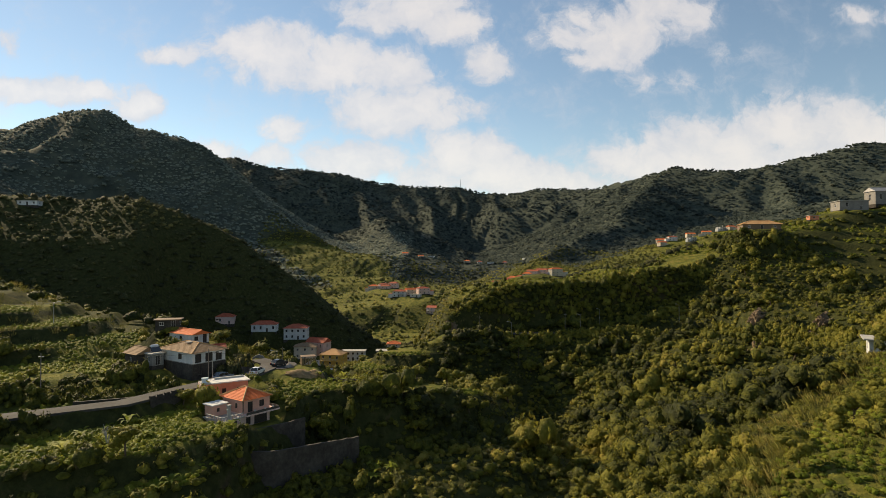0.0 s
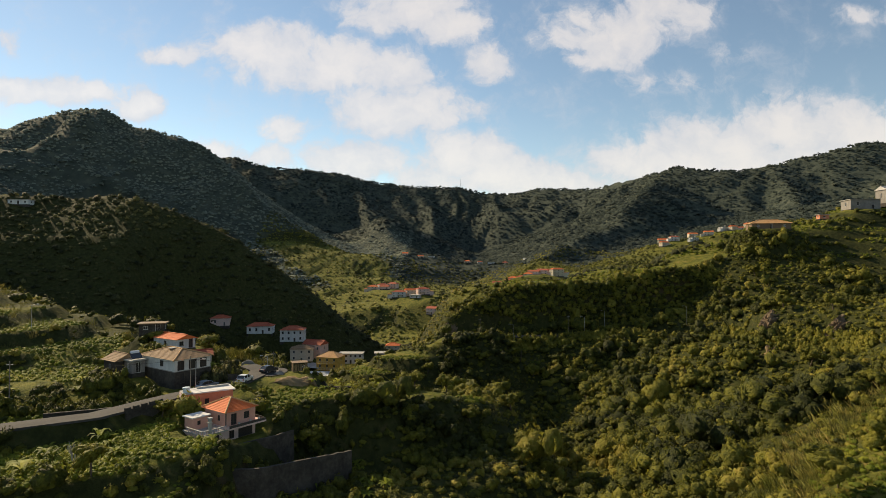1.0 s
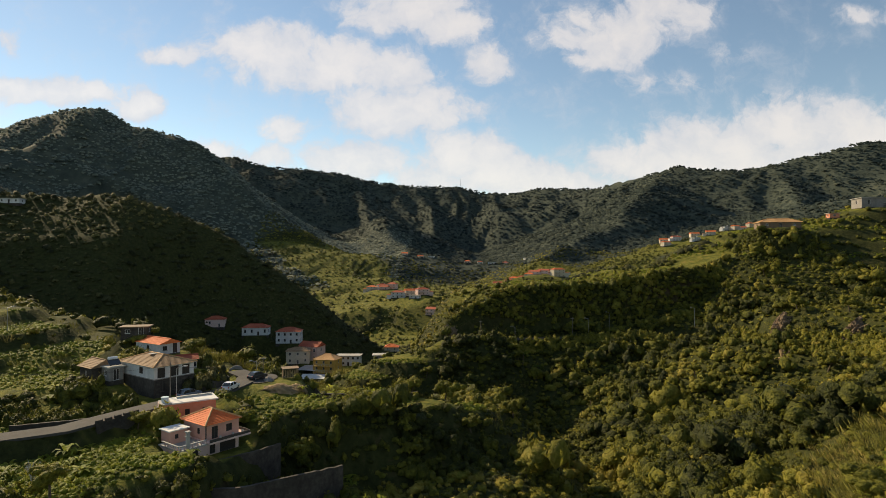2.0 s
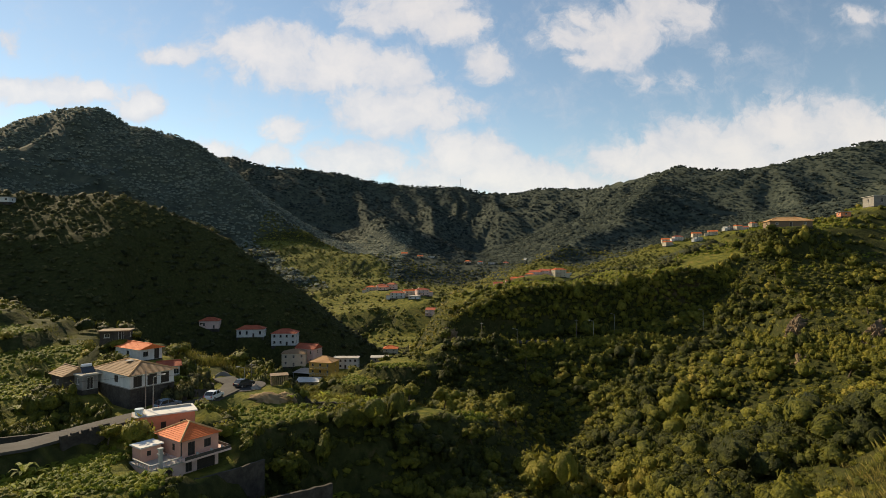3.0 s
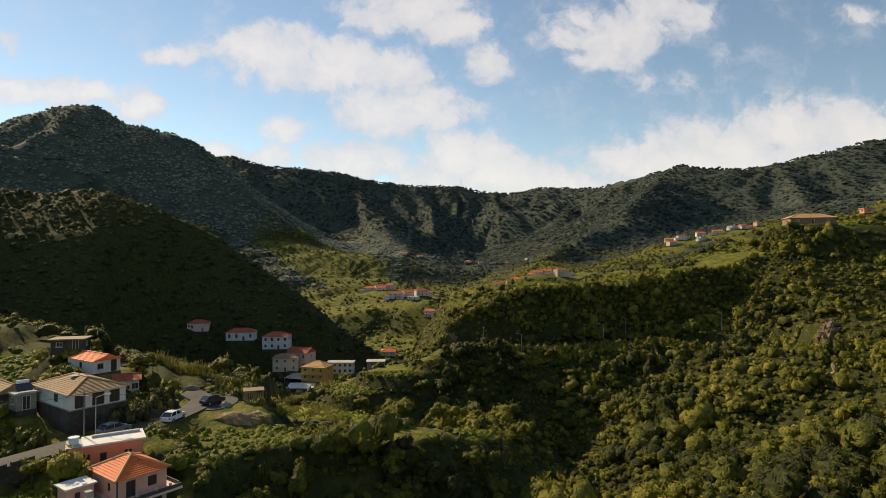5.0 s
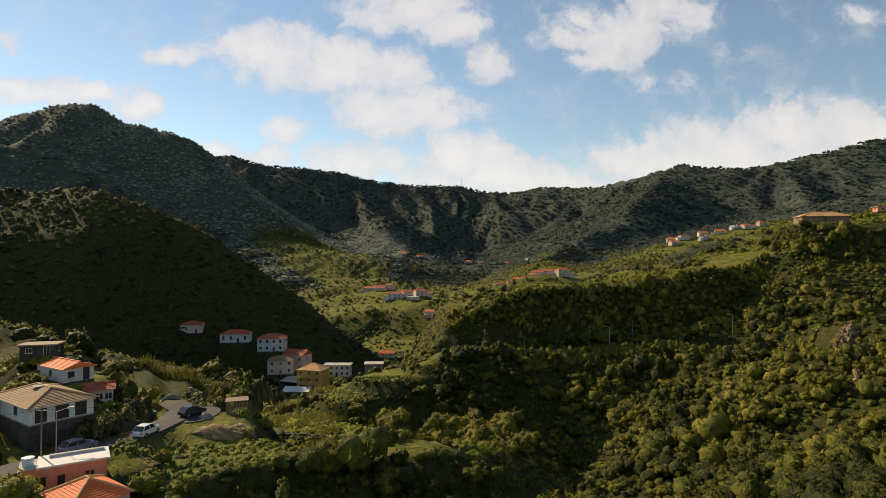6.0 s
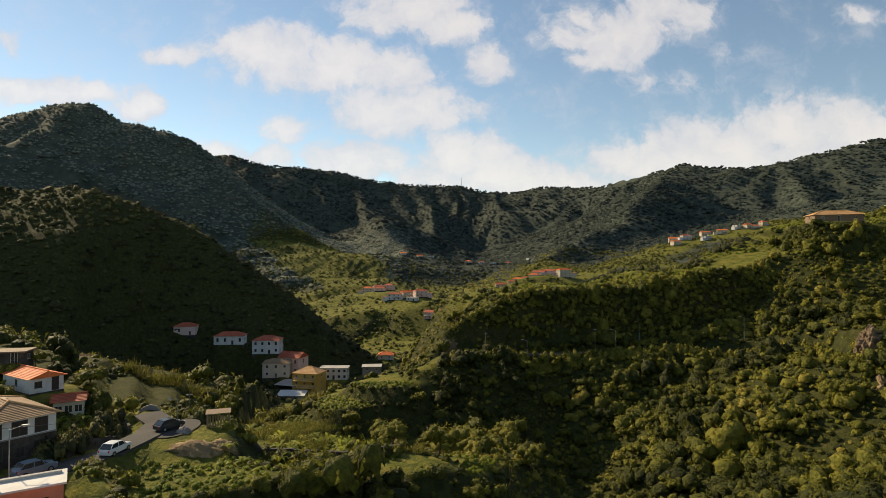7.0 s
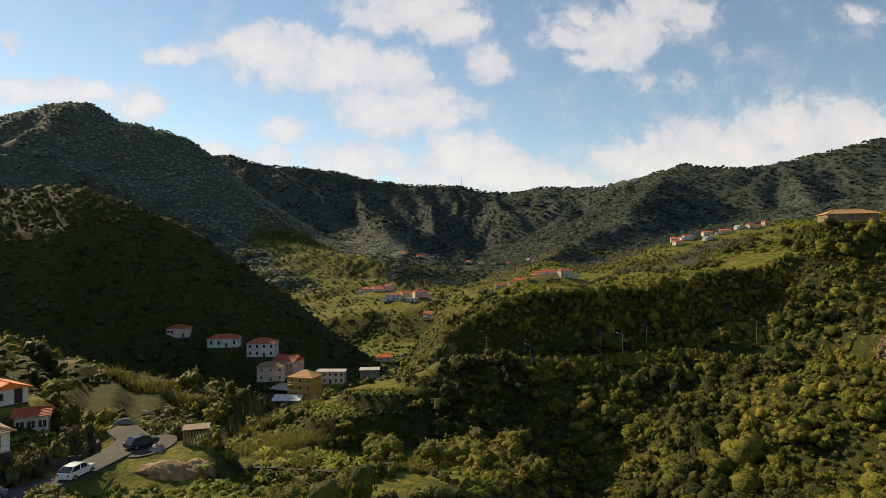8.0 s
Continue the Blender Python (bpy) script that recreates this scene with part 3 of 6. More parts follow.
def rosette_shape(seed, blades):
    """Long arching leaves from one foot, as of a banana or an agave."""
    rng = np.random.default_rng(seed)
    a = np.arange(blades) * 2.4 + rng.uniform(0, .4, blades)
    lift = rng.uniform(0.35, 1.1, blades)
    co, out = [], []
    for ang, up in zip(a, lift):
        d, s = np.array((math.cos(ang), math.sin(ang), 0)), np.array((-math.sin(ang), math.cos(ang), 0))
        spine = [np.array((0, 0, .35)), d * .4 + (0, 0, .35 + up * .55), d * .75 + (0, 0, .35 + up * .65), d * 1.1 + (0, 0, .3 + up * .4)]
        wide = [.05, .17, .15, .02]
        for k in range(3):
            co += [spine[k] - s * wide[k], spine[k] + s * wide[k], spine[k + 1] + s * wide[k + 1], spine[k + 1] - s * wide[k + 1]]
            out += [d * .4 + (0, 0, .8)] * 4
    return faced(np.array(co), np.array(out))


def planted(name, shapes, at, size, tall, tint, mat, label, seed=1, lie=0.5):
    """One object of many plants: a shape for each place, turned and scaled."""
    rng = np.random.default_rng(seed)
    at = np.asarray(at, float)
    pick = rng.integers(0, len(shapes), len(at))
    turn = rng.uniform(0, 2 * np.pi, len(at))
    cos_, outs, tints = [], [], []
    for k, (co, out) in enumerate(shapes):
        sel = np.flatnonzero(pick == k)
        if not len(sel):
            continue
        ca, sa = np.cos(turn[sel])[:, None], np.sin(turn[sel])[:, None]
        x, y, z = co[None, :, 0], co[None, :, 1], co[None, :, 2]
        s = size[sel][:, None]
        cos_.append(np.stack([(x * ca - y * sa) * s + at[sel, 0, None], (x * sa + y * ca) * s + at[sel, 1, None], z * s * tall[sel][:, None] + at[sel, 2, None]], -1).reshape(-1, 3))
        ox, oy, oz = out[None, :, 0], out[None, :, 1], out[None, :, 2]
        outs.append(np.stack([ox * ca - oy * sa, ox * sa + oy * ca, oz + 0 * ca], -1).reshape(-1, 3))
        tints.append(np.repeat(tint[sel], len(co)))
        if lie:
            e = 3.0
            slope = np.stack([height(at[sel, 0] - e, at[sel, 1]) - height(at[sel, 0] + e, at[sel, 1]), height(at[sel, 0], at[sel, 1] - e) - height(at[sel, 0], at[sel, 1] + e), np.full(len(sel), 2 * e)], -1)
            slope /= np.linalg.norm(slope, axis=1, keepdims=True)
            outs[-1] = outs[-1] / np.linalg.norm(outs[-1], axis=1, keepdims=True) * (1 - lie) + np.repeat(slope, len(co), 0) * lie
    co, out, tn = np.concatenate(cos_), np.concatenate(outs), np.concatenate(tints)
    out /= np.linalg.norm(out, axis=1, keepdims=True)
    k = 4 if shapes is REEDS or shapes is ROSETTES else 3
    co, out = faced(co, out, k)
    me = bpy.data.meshes.new(name)
    fill(me, co, np.arange(len(co)).reshape(-1, k))
    me.attributes.new("tint", "FLOAT", "POINT").data.foreach_set("value", tn.astype(np.float32))
    me.attributes.new("custom_normal", "FLOAT_VECTOR", "POINT").data.foreach_set("vector", out.astype(np.float32).ravel())
    me.materials.append(mat)
    ob = new(name, me)
    return tagged(ob, label, "vegetation", kind="stuff")


def sown(x0, x1, y0, y1, gap, seed):
    """Jittered places over a stretch of the plan, as far as the valley widens."""
    rng = np.random.default_rng(seed)
    gx, gy = np.meshgrid(np.arange(x0, x1, gap), np.arange(y0, y1, gap))
    gx = gx.ravel() + rng.uniform(-.5, .5, gx.size) * gap
    gy = gy.ravel() + rng.uniform(-.5, .5, gy.size) * gap
    valley = np.abs(gx) < 0.82 * gy + 12
    return gx[valley], gy[valley], rng


def steepness(x, y, e=1.5):
    return np.hypot(height(x + e, y) - height(x - e, y), height(x, y + e) - height(x, y - e)) / (2 * e)


def open_ground(x, y):
    """True away from roads and houses."""
    free = np.ones(len(x), bool)
    for line, half in ((WEST_ROAD, 3.0), (CLIFF_ROAD, 4.2)):
        free &= along(x, y, line)[0] > half
    for px, py, r in KEEP_CLEAR:
        free &= np.hypot(x - px, y - py) > r
    return free


def tall_ground(x, y):
    """True where tall growth stands: open ground, but not before the rock faces."""
    free = open_ground(x, y)
    for px, py, r in KEEP_LOW:
        free &= np.hypot(x - px, y - py) > r
    return free


HEDGE_BASE = [(-62, 112), (-57.5, 111.5), (-53.5, 109.5), (-50.5, 108.6)]
HEDGE_VERGE = [(-105, 67), (-82, 72.5), (-66, 77.8), (-57, 83.5)]
HEDGE_GARDEN = [(-31, 85.5), (-26, 86), (-20, 92), (-13.5, 99)]
HEDGE_TURN = [(-49, 136), (-46, 141), (-40, 143.5), (-33, 143)]
HEDGE_BACK = [(-66, 158), (-50, 163), (-36, 166), (-24, 172)]
HEDGE_LANE = [(-45, 116), (-44.5, 124), (-47, 132)]
HEDGE_WALL = [(-86, 92), (-72, 98.5), (-62, 103), (-53, 107)]
HEDGE_FIELD = [(-29, 130), (-22, 131), (-13, 130), (-5, 133.5)]
HEDGE_HOUSES = [(-72, 127), (-66, 131), (-61, 128), (-57, 126)]
CANE_ROW = [(-80, 196), (-58, 197), (-42, 201), (-30, 206)]
LANE_HEDGE = [(-43.8, 114), (-43.0, 120), (-43.2, 126), (-45, 131.5)]
FAR_SPOTS = [(-84, 690, 1), (-73, 702, 1), (-60, 692, 1), (-68, 676, 0), (-46, 602, 1), (-34, 612, 1), (-21, 602, 1), (-28, 588, 0), (-9, 548, 1), (4, 542, 0), (14, 550, 0), 
             (84, 690, 1), (96, 702, 1), (109, 690, 1), (122, 702, 1), (137, 694, 2), (100, 678, 0), (60, 640, 0), (76, 662, 0), (152, 722, 0)]
far_rng = random.Random(4)
FAR_SPOTS += [(-60 + 24 * k + far_rng.uniform(-8, 8), 985 - 6 * k + far_rng.uniform(-18, 18), 0) for k in range(9)]
FAR_SPOTS += [(318 + 17 * k + far_rng.uniform(-7, 7), 850 + 3 * k + far_rng.uniform(-20, 22), far_rng.randint(0, 1)) for k in range(10)]
KEEP_CLEAR = [(-33.5, 98, 7), (-37.5, 92.5, 3.2), (-31.5, 92.5, 2.6), (-39, 105.5, 5.5), (-50.5, 116.5, 8.5), (-60, 115, 4), (-57, 133, 6), (-33, 127, 7), (-31, 136, 6), (-27, 130, 3), (-57, 296, 13), (-70, 310, 9), (-82, 320, 7.5), (-100, 319, 8), (-47, 311, 8), (-124, 238, 8), (81, 110, 7), (137, 246, 8), (187, 261, 8), (-30, 123.5, 3.5), (86, 107, 6)]
KEEP_LOW = [(97.5, 177, 4), (108, 160.5, 5.5), (88.8, 161, 4.2), (94, 189, 5), (90, 182, 5), (86.5, 176, 4)]
ground_mat = ground_material()
ground = make_ground(ground_mat)
BUSHES = [bush_shape(k, 85, 0.13, 3 + k % 3, 0.75 + 0.15 * (k % 3), 0.6, 0.55) for k in range(7)]
BUSHES_FAR = [bush_shape(30 + k, 30, 0.18, 2 + k % 2, 0.75 + 0.15 * (k % 3), 0.6, 0.55) for k in range(7)]
SHRUBS = [bush_shape(20 + k, 20, 0.17, 2, 0.9, 0.6, 0.55) for k in range(6)]
FERNS = [bush_shape(80 + k, 16, 0.2, 1, 0.9, 0.6, 0.55) for k in range(5)]
CANOPY = [bush_shape(40 + k, 6, 0.24, 1, 1.0, 0.6, 0.55) for k in range(10)]
CROPS = [bush_shape(90 + k, 17, 0.27, 1, 0.9, 0.6, 0.55) for k in range(4)]
REEDS = [reed_shape(60 + k, 26) for k in range(4)]
ROSETTES = [rosette_shape(70 + k, 8) for k in range(3)]


def plants():
    # the near valley: scrub on all that is steep, gaps on the level beds
    x, y, rng = sown(-135, 150, 40, 262, 1.95, 1)
    st = steepness(x, y)
    patch = layers(x, y, 22, 3, 61)
    wild = scrubby(x, y)
    mound = (along(x, y, GRASS_SPUR)[0] < 9) & (x < -5)
    grow = np.where(wild > 0.5, 0.97, np.clip(st * 2.1 - 0.36 + patch * 0.45, 0.01, 0.95))
    grow = np.where((y > 236) & (x > 0), np.clip(st * 1.4 + 0.2 + layers(x, y * 2.2, 24, 2, 62) * 0.7 - 0.45 * np.clip((height(x, y) - 54) / 6, 0, 1), 0.03, 0.95), grow)
    grow = np.where(st > 1.4, 0.95, grow)
    grow = np.where(mound, grow * .4, grow)
    fields = (x > -44) & (x < 0) & (y > 124) & (y < 192)
    grow = np.where(fields, grow * .3, grow)
    hollow = (x > -125) & (x < -30) & (y > 150) & (y < 262)
    grow = np.where(hollow, .22 + .3 * patch, grow)
    keep = (rng.random(len(x)) < grow) & tall_ground(x, y)
    wild = wild[keep]
    x, y, patch, st = x[keep], y[keep], patch[keep], st[keep]
    at = np.stack([x, y, height(x, y) - 0.2 + wild * (layers(x, y, 9, 2, 93) * 1.1)], 1)
    size = (0.8 + 2.2 * rng.random(len(x)) ** 3.2) * (1 + 0.4 * layers(x, y, 14, 2, 63))
    tint = np.clip(0.36 + 0.42 * layers(x, y, 18, 2, 65) + 0.22 * layers(x, y, 7, 2, 66) + rng.normal(0, .17, len(x)), 0, 1)
    mass = np.clip((layers(x, y, 30, 2, 107) - .02) / .12, 0, 1) * wild
    size, tint = size * (.8 + .42 * mass), np.clip(tint + .15 - .24 * mass, 0, 1)
    size = np.where(st > 1.4, size * .75, size)
    cane = (mass < .5) & (layers(x, y, 16, 2, 67) > 0.3) & ((y > 112) | (x > 15))
    tall = rng.uniform(.8, 1.5, len(x)) * np.where(st > 1.4, 1.7, 1)
    for name, shapes, pick, seed in (("valley_scrub", BUSHES, ~cane & (y < 150), 2), ("upper_scrub", BUSHES_FAR, ~cane & (y >= 150), 102)):
        planted(name, shapes, at[pick], size[pick], tall[pick], tint[pick], SCRUB, "dense dark green leafy scrub covering the valley slopes", seed, .1)
    planted("reed_beds", REEDS, at[cane], np.minimum(size[cane], 1.25) * .75, rng.uniform(1.0, 1.6, len(x))[cane], tint[cane], REED, "tall yellow-green cane and reed stands on the slopes", 3)
    x, y, rng = sown(-60, 150, 45, 245, 1.95, 51)
    keep = ((scrubby(x, y) > .4) | (steepness(x, y) > .5)) & open_ground(x, y) & ((along(x, y, NEAR_SPUR)[0] > 15) | (x > 100))
    x, y = x[keep], y[keep]
    planted("undergrowth", FERNS, np.stack([x, y, height(x, y) - .25], 1), rng.uniform(.8, 1.5, len(x)), rng.uniform(.6, 1.0, len(x)), np.clip(.4 + .35 * layers(x, y, 12, 2, 52) + rng.normal(0, .15, len(x)), 0, 1), SCRUB, "low bramble and fern undergrowth between the bushes", 53, .2)
    # low growth on the terraces
    x, y, rng = sown(-115, 20, 68, 200, 1.0, 5)
    st = steepness(x, y)
    keep = (st < 0.45) & open_ground(x, y) & (scrubby(x, y) < .5) & (layers(x, y, 15, 2, 69) > -0.6) & (rng.random(len(x)) < .85)
    x, y = x[keep], y[keep]
    at = np.stack([x, y, height(x, y) - 0.1], 1)
    planted("terrace_crops", CROPS[:2], at, rng.uniform(.4, .8, len(x)), rng.uniform(.7, 1.1, len(x)), np.clip(.5 + .35 * layers(x, y, 12, 2, 71) + rng.normal(0, .15, len(x)), 0, 1), CROP, "bright green crop rows and grass tufts on the terraces", 6)
    x, y, rng = sown(-62, -30, 72, 96, .75, 27)
    keep = (steepness(x, y) < .6) & open_ground(x, y) & (layers(x, y, 9, 2, 101) > -.45)
    x, y = x[keep], y[keep]
    planted("vines", CROPS[:2], np.stack([x, y, height(x, y) - .1], 1), rng.uniform(.4, .75, len(x)), rng.uniform(.8, 1.3, len(x)), np.clip(rng.normal(.66, .18, len(x)), 0, 1), CROP, "bright green vine rows on the terrace below the lane", 28, .3)
    # cane fields behind the lane
    x, y, rng = sown(-40, -2, 136, 186, 1.0, 33)
    keep = (layers(x, y, 12, 2, 103) > -.1) & open_ground(x, y) & ((along(x, y, GRASS_SPUR)[0] > 8) | (x < -24))
    x, y = x[keep], y[keep]
    planted("cane_field", REEDS, np.stack([x, y, height(x, y) - .1], 1), rng.uniform(.6, .95, len(x)), rng.uniform(.9, 1.7, len(x)), np.clip(rng.normal(.5, .18, len(x)), 0, 1), REED, "yellow-green cane and tall grass in the fields behind the lane", 34)
    rows = [(a[0] + (b[0] - a[0]) * k / 28, a[1] + (b[1] - a[1]) * k / 28 + off) for a, b in zip(CANE_ROW, CANE_ROW[1:]) for k in range(28) for off in (0, .9, 1.8)]
    x, y = np.array(rows).T
    x, y = x + rng.normal(0, .35, len(x)), y + rng.normal(0, .35, len(x))
    planted("cane_row", REEDS, np.stack([x, y, height(x, y) - .1], 1), rng.uniform(1.1, 1.5, len(x)), rng.uniform(1.5, 2.1, len(x)), np.clip(rng.normal(.45, .18, len(x)), 0, 1), REED, "tall dark green cane row across the valley field", 35, .2)
    # broad-leaved plants among the beds by the houses
    x, y, rng = sown(-66, -8, 74, 150, 2.6, 25)
    keep = (steepness(x, y) < .6) & open_ground(x, y) & (layers(x, y, 13, 2, 99) > .12)
    x, y = x[keep], y[keep]
    planted("broad_leaved_crops", ROSETTES, np.stack([x, y, height(x, y) - .1], 1), rng.uniform(.8, 1.5, len(x)), rng.uniform(.8, 1.3, len(x)), np.clip(rng.normal(.5, .2, len(x)), 0, 1), CROP, "bright broad-leaved crop plants in the garden beds", 26, .2)
    x, y, rng = sown(22, 110, 36, 122, 1.15, 21)
    d, _, _, side = along(x, y, NEAR_SPUR)
    keep = (d < np.where(side > 0, 19, 24)) & open_ground(x, y) & (rng.random(len(x)) < .85)
    x, y = x[keep], y[keep]
    near = d[keep] < 12
    planted("bank_creepers", CROPS[:2], np.stack([x, y, height(x, y) - .1], 1)[near], rng.uniform(.5, .9, near.sum()), rng.uniform(.6, 1., near.sum()), np.clip(.5 + .4 * layers(x, y, 8, 2, 96) + rng.normal(0, .15, len(x)), 0, 1)[near], CROP, "yellow-green creepers covering the near bank", 23, .3)
    planted("low_brush", REEDS, np.stack([x, y, height(x, y) - .15], 1), rng.uniform(.5, .9, len(x)) * np.where(d[keep] > 11, 1.5, .7), rng.uniform(.7, 1.2, len(x)), np.clip(.6 + .35 * layers(x, y, 10, 2, 95) + rng.normal(.05, .15, len(x)), 0, 1), REED, "olive and yellow tall grass on the near spur", 22, .3)
    # hedges: along the cliff road's edge, the terrace edges and the cane row behind the fields
    rows = []
    for line, off, gap in ((HEDGE_GARDEN, 0, .8), (HEDGE_GARDEN, -2.0, .8), (HEDGE_TURN, 0, .8), (HEDGE_TURN, 1.5, .8), (HEDGE_BASE, 0, .7), (HEDGE_VERGE, 0, .8), (HEDGE_VERGE, -1.6, .9), (HEDGE_BACK, 0, .9), (HEDGE_BACK, 1.2, .9), (HEDGE_LANE, 0, .9), (HEDGE_WALL, 0, .8), (HEDGE_WALL, 2.0, .8), (HEDGE_WALL, 4.0, .9), (HEDGE_FIELD, 0, .9), (HEDGE_HOUSES, 0, .8), (HEDGE_HOUSES, 1.6, .9)):
        for a, b in zip(line, line[1:]):
            n = max(1, int(math.dist(a[:2], b[:2]) / gap))
            s = Vector((a[1] - b[1], b[0] - a[0])).normalized() * off
            rows += [(a[0] + (b[0] - a[0]) * k / n + s.x, a[1] + (b[1] - a[1]) * k / n + s.y) for k in range(n)]
    x, y = np.array(rows).T
    rng = np.random.default_rng(6)
    x, y = x + rng.normal(0, .4, len(x)), y + rng.normal(0, .4, len(x))
    planted("hedges", BUSHES, np.stack([x, y, height(x, y) - .3], 1), rng.uniform(.8, 1.35, len(x)), rng.uniform(1.2, 2.0, len(x)), np.clip(rng.normal(.38, .15, len(x)), 0, 1), SCRUB, "dark leafy hedges along the roads and fields", 4, .2)
    rows = []
    for a, b in zip(CLIFF_ROAD[:-2], CLIFF_ROAD[1:]):
        n = int(math.dist(a[:2], b[:2]) / .6)
        s = Vector((b[1] - a[1], a[0] - b[0])).normalized()
        rows += [(a[0] + (b[0] - a[0]) * k / n + s.x * off, a[1] + (b[1] - a[1]) * k / n + s.y * off) for k in range(n) for off in ((3.9, 5.0, 6.3) if a[1] > 205 else (-3.7, 3.9, 5.0, 6.3))]
    x, y = np.array(rows).T
    x, y = x + rng.normal(0, .4, len(x)), y + rng.normal(0, .4, len(x))
    gap = np.hypot(x - 94.5, y - 190) > 6.5
    x, y = x[gap], y[gap]
    planted("road_hedge", BUSHES_FAR, np.stack([x, y, height(x, y)], 1), rng.uniform(1.0, 1.4, len(x)), rng.uniform(1.4, 1.9, len(x)), np.clip(rng.normal(.62, .12, len(x)), 0, 1), SCRUB, "sunlit creeper hedge along the edge of the cliff road", 104, .1)
    rows = [(a[0] + (b[0] - a[0]) * k / 10 + off, a[1] + (b[1] - a[1]) * k / 10) for a, b in zip(LANE_HEDGE, LANE_HEDGE[1:]) for k in range(10) for off in (0, -.7, -1.4)]
    x, y = np.array(rows).T
    x, y = x + rng.normal(0, .25, len(x)), y + rng.normal(0, .3, len(x))
    planted("lane_hedge", BUSHES, np.stack([x, y, height(x, y)], 1), rng.uniform(.9, 1.2, len(x)), rng.uniform(1.8, 2.3, len(x)), np.clip(rng.normal(.5, .2, len(x)), 0, 1), HILL, "tall brownish hedge beside the lane", 106, .1)
    x, y, rng = sown(20, 250, 225, 300, 1.7, 7)
    keep = (steepness(x, y) < 0.5) & open_ground(x, y) & (height(x, y) > 46) & (layers(x, y * 2, 20, 2, 73) > -.45)
    x, y = x[keep], y[keep]
    planted("hilltop_crops", CROPS[2:], np.stack([x, y, height(x, y) - .1], 1), rng.uniform(.5, 1.0, len(x)), rng.uniform(.6, 1., len(x)), np.clip(.55 + .35 * layers(x, y, 16, 2, 75) + rng.normal(0, .12, len(x)), 0, 1), CROP, "yellow-green vineyard rows on the hilltop terraces", 8)
    # dark bushes between the vineyard beds
    x, y, rng = sown(60, 300, 205, 330, 2.8, 55)
    h = height(x, y)
    bed = (h + 2.2 * layers(x, y, 30, 2, 56)) / 4.2
    keep = ((bed - np.floor(bed) < .42) | (layers(x, y, 22, 2, 57) > .3) | (y > 285)) & open_ground(x, y) & ((x > 145) | (y > 256))
    x, y, h = x[keep], y[keep], h[keep]
    planted("hilltop_bushes", SHRUBS[:3] + CANOPY[:3], np.stack([x, y, h - .3], 1), rng.uniform(1.0, 2.2, len(x)), rng.uniform(.7, 1.2, len(x)), np.clip(rng.normal(.35, .18, len(x)), 0, 1), SCRUB, "dark bush rows between the hilltop vineyard beds", 58, .2)
    # creepers and bushes that hang over the cliff
    x, y, rng = sown(4, 128, 222, 256, .85, 59)
    h = height(x, y)
    keep = (steepness(x, y) > 1.1) & (h > 37 + 5 * layers(x, y, 11, 2, 60)) & (rng.random(len(x)) < .9)
    x, y, h = x[keep], y[keep], h[keep]
    planted("cliff_creepers", FERNS, np.stack([x, y - .4, h - .2], 1), rng.uniform(.9, 1.9, len(x)), rng.uniform(.9, 1.7, len(x)), np.clip(.45 + .35 * layers(x, y, 9, 2, 64) + rng.normal(0, .15, len(x)), 0, 1), SCRUB, "hanging green creepers and bushes over the dark cliff", 68, 0)
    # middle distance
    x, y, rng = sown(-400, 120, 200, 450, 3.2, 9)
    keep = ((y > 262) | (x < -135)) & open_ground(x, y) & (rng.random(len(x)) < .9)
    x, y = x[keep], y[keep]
    # tint rises above 66 m: the sunlit crest put into the colour
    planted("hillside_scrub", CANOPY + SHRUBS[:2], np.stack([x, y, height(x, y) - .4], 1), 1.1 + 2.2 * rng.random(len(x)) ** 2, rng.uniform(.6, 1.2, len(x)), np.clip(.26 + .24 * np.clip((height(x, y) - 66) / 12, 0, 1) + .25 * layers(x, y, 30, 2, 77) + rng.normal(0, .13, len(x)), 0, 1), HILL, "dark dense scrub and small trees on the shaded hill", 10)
    x, y, rng = sown(-290, 570, 470, 960, 3.3, 11)
    patch = layers(x, y, 45, 3, 79)
    keep = (rng.random(len(x)) < np.clip(.34 + .75 * patch + (steepness(x, y) - .22) * 3.6, .1, .97)) & ((x < 290) | (y > 770))
    x, y = x[keep], y[keep]
    free = np.ones(len(x), bool)
    for a, b, *_ in FAR_SPOTS:
        free &= np.hypot(x - a, (y - b + 13) * .55) > 11
    x, y = x[free], y[free]
    planted("terrace_bushes", CANOPY, np.stack([x, y, height(x, y) - .5], 1), 1.2 + 2.4 * rng.random(len(x)) ** 2, rng.uniform(.7, 1.1, len(x)), np.clip(.36 + .25 * layers(x, y, 40, 2, 81) + rng.normal(0, .15, len(x)), 0, 1), SCRUB, "bushes along the far sunlit terraces", 12)
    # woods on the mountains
    for name, box, gap, big, leaf, seed in (("west_mountain_woods", (-1250, -60, 640, 1180), 6.4, 4.3, HAZED_FOREST, 13), ("back_mountain_woods", (-900, 520, 1180, 2210), 10.5, 6.9, FOREST, 15),
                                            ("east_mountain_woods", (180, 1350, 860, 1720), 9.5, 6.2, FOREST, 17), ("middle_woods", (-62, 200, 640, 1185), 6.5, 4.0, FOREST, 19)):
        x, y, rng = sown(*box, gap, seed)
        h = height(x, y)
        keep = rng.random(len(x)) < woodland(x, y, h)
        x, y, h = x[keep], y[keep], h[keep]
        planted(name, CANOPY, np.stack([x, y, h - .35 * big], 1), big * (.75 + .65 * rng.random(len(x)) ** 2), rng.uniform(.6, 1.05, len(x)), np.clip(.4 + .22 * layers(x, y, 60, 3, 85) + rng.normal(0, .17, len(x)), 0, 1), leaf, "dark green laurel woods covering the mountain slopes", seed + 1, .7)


plants()

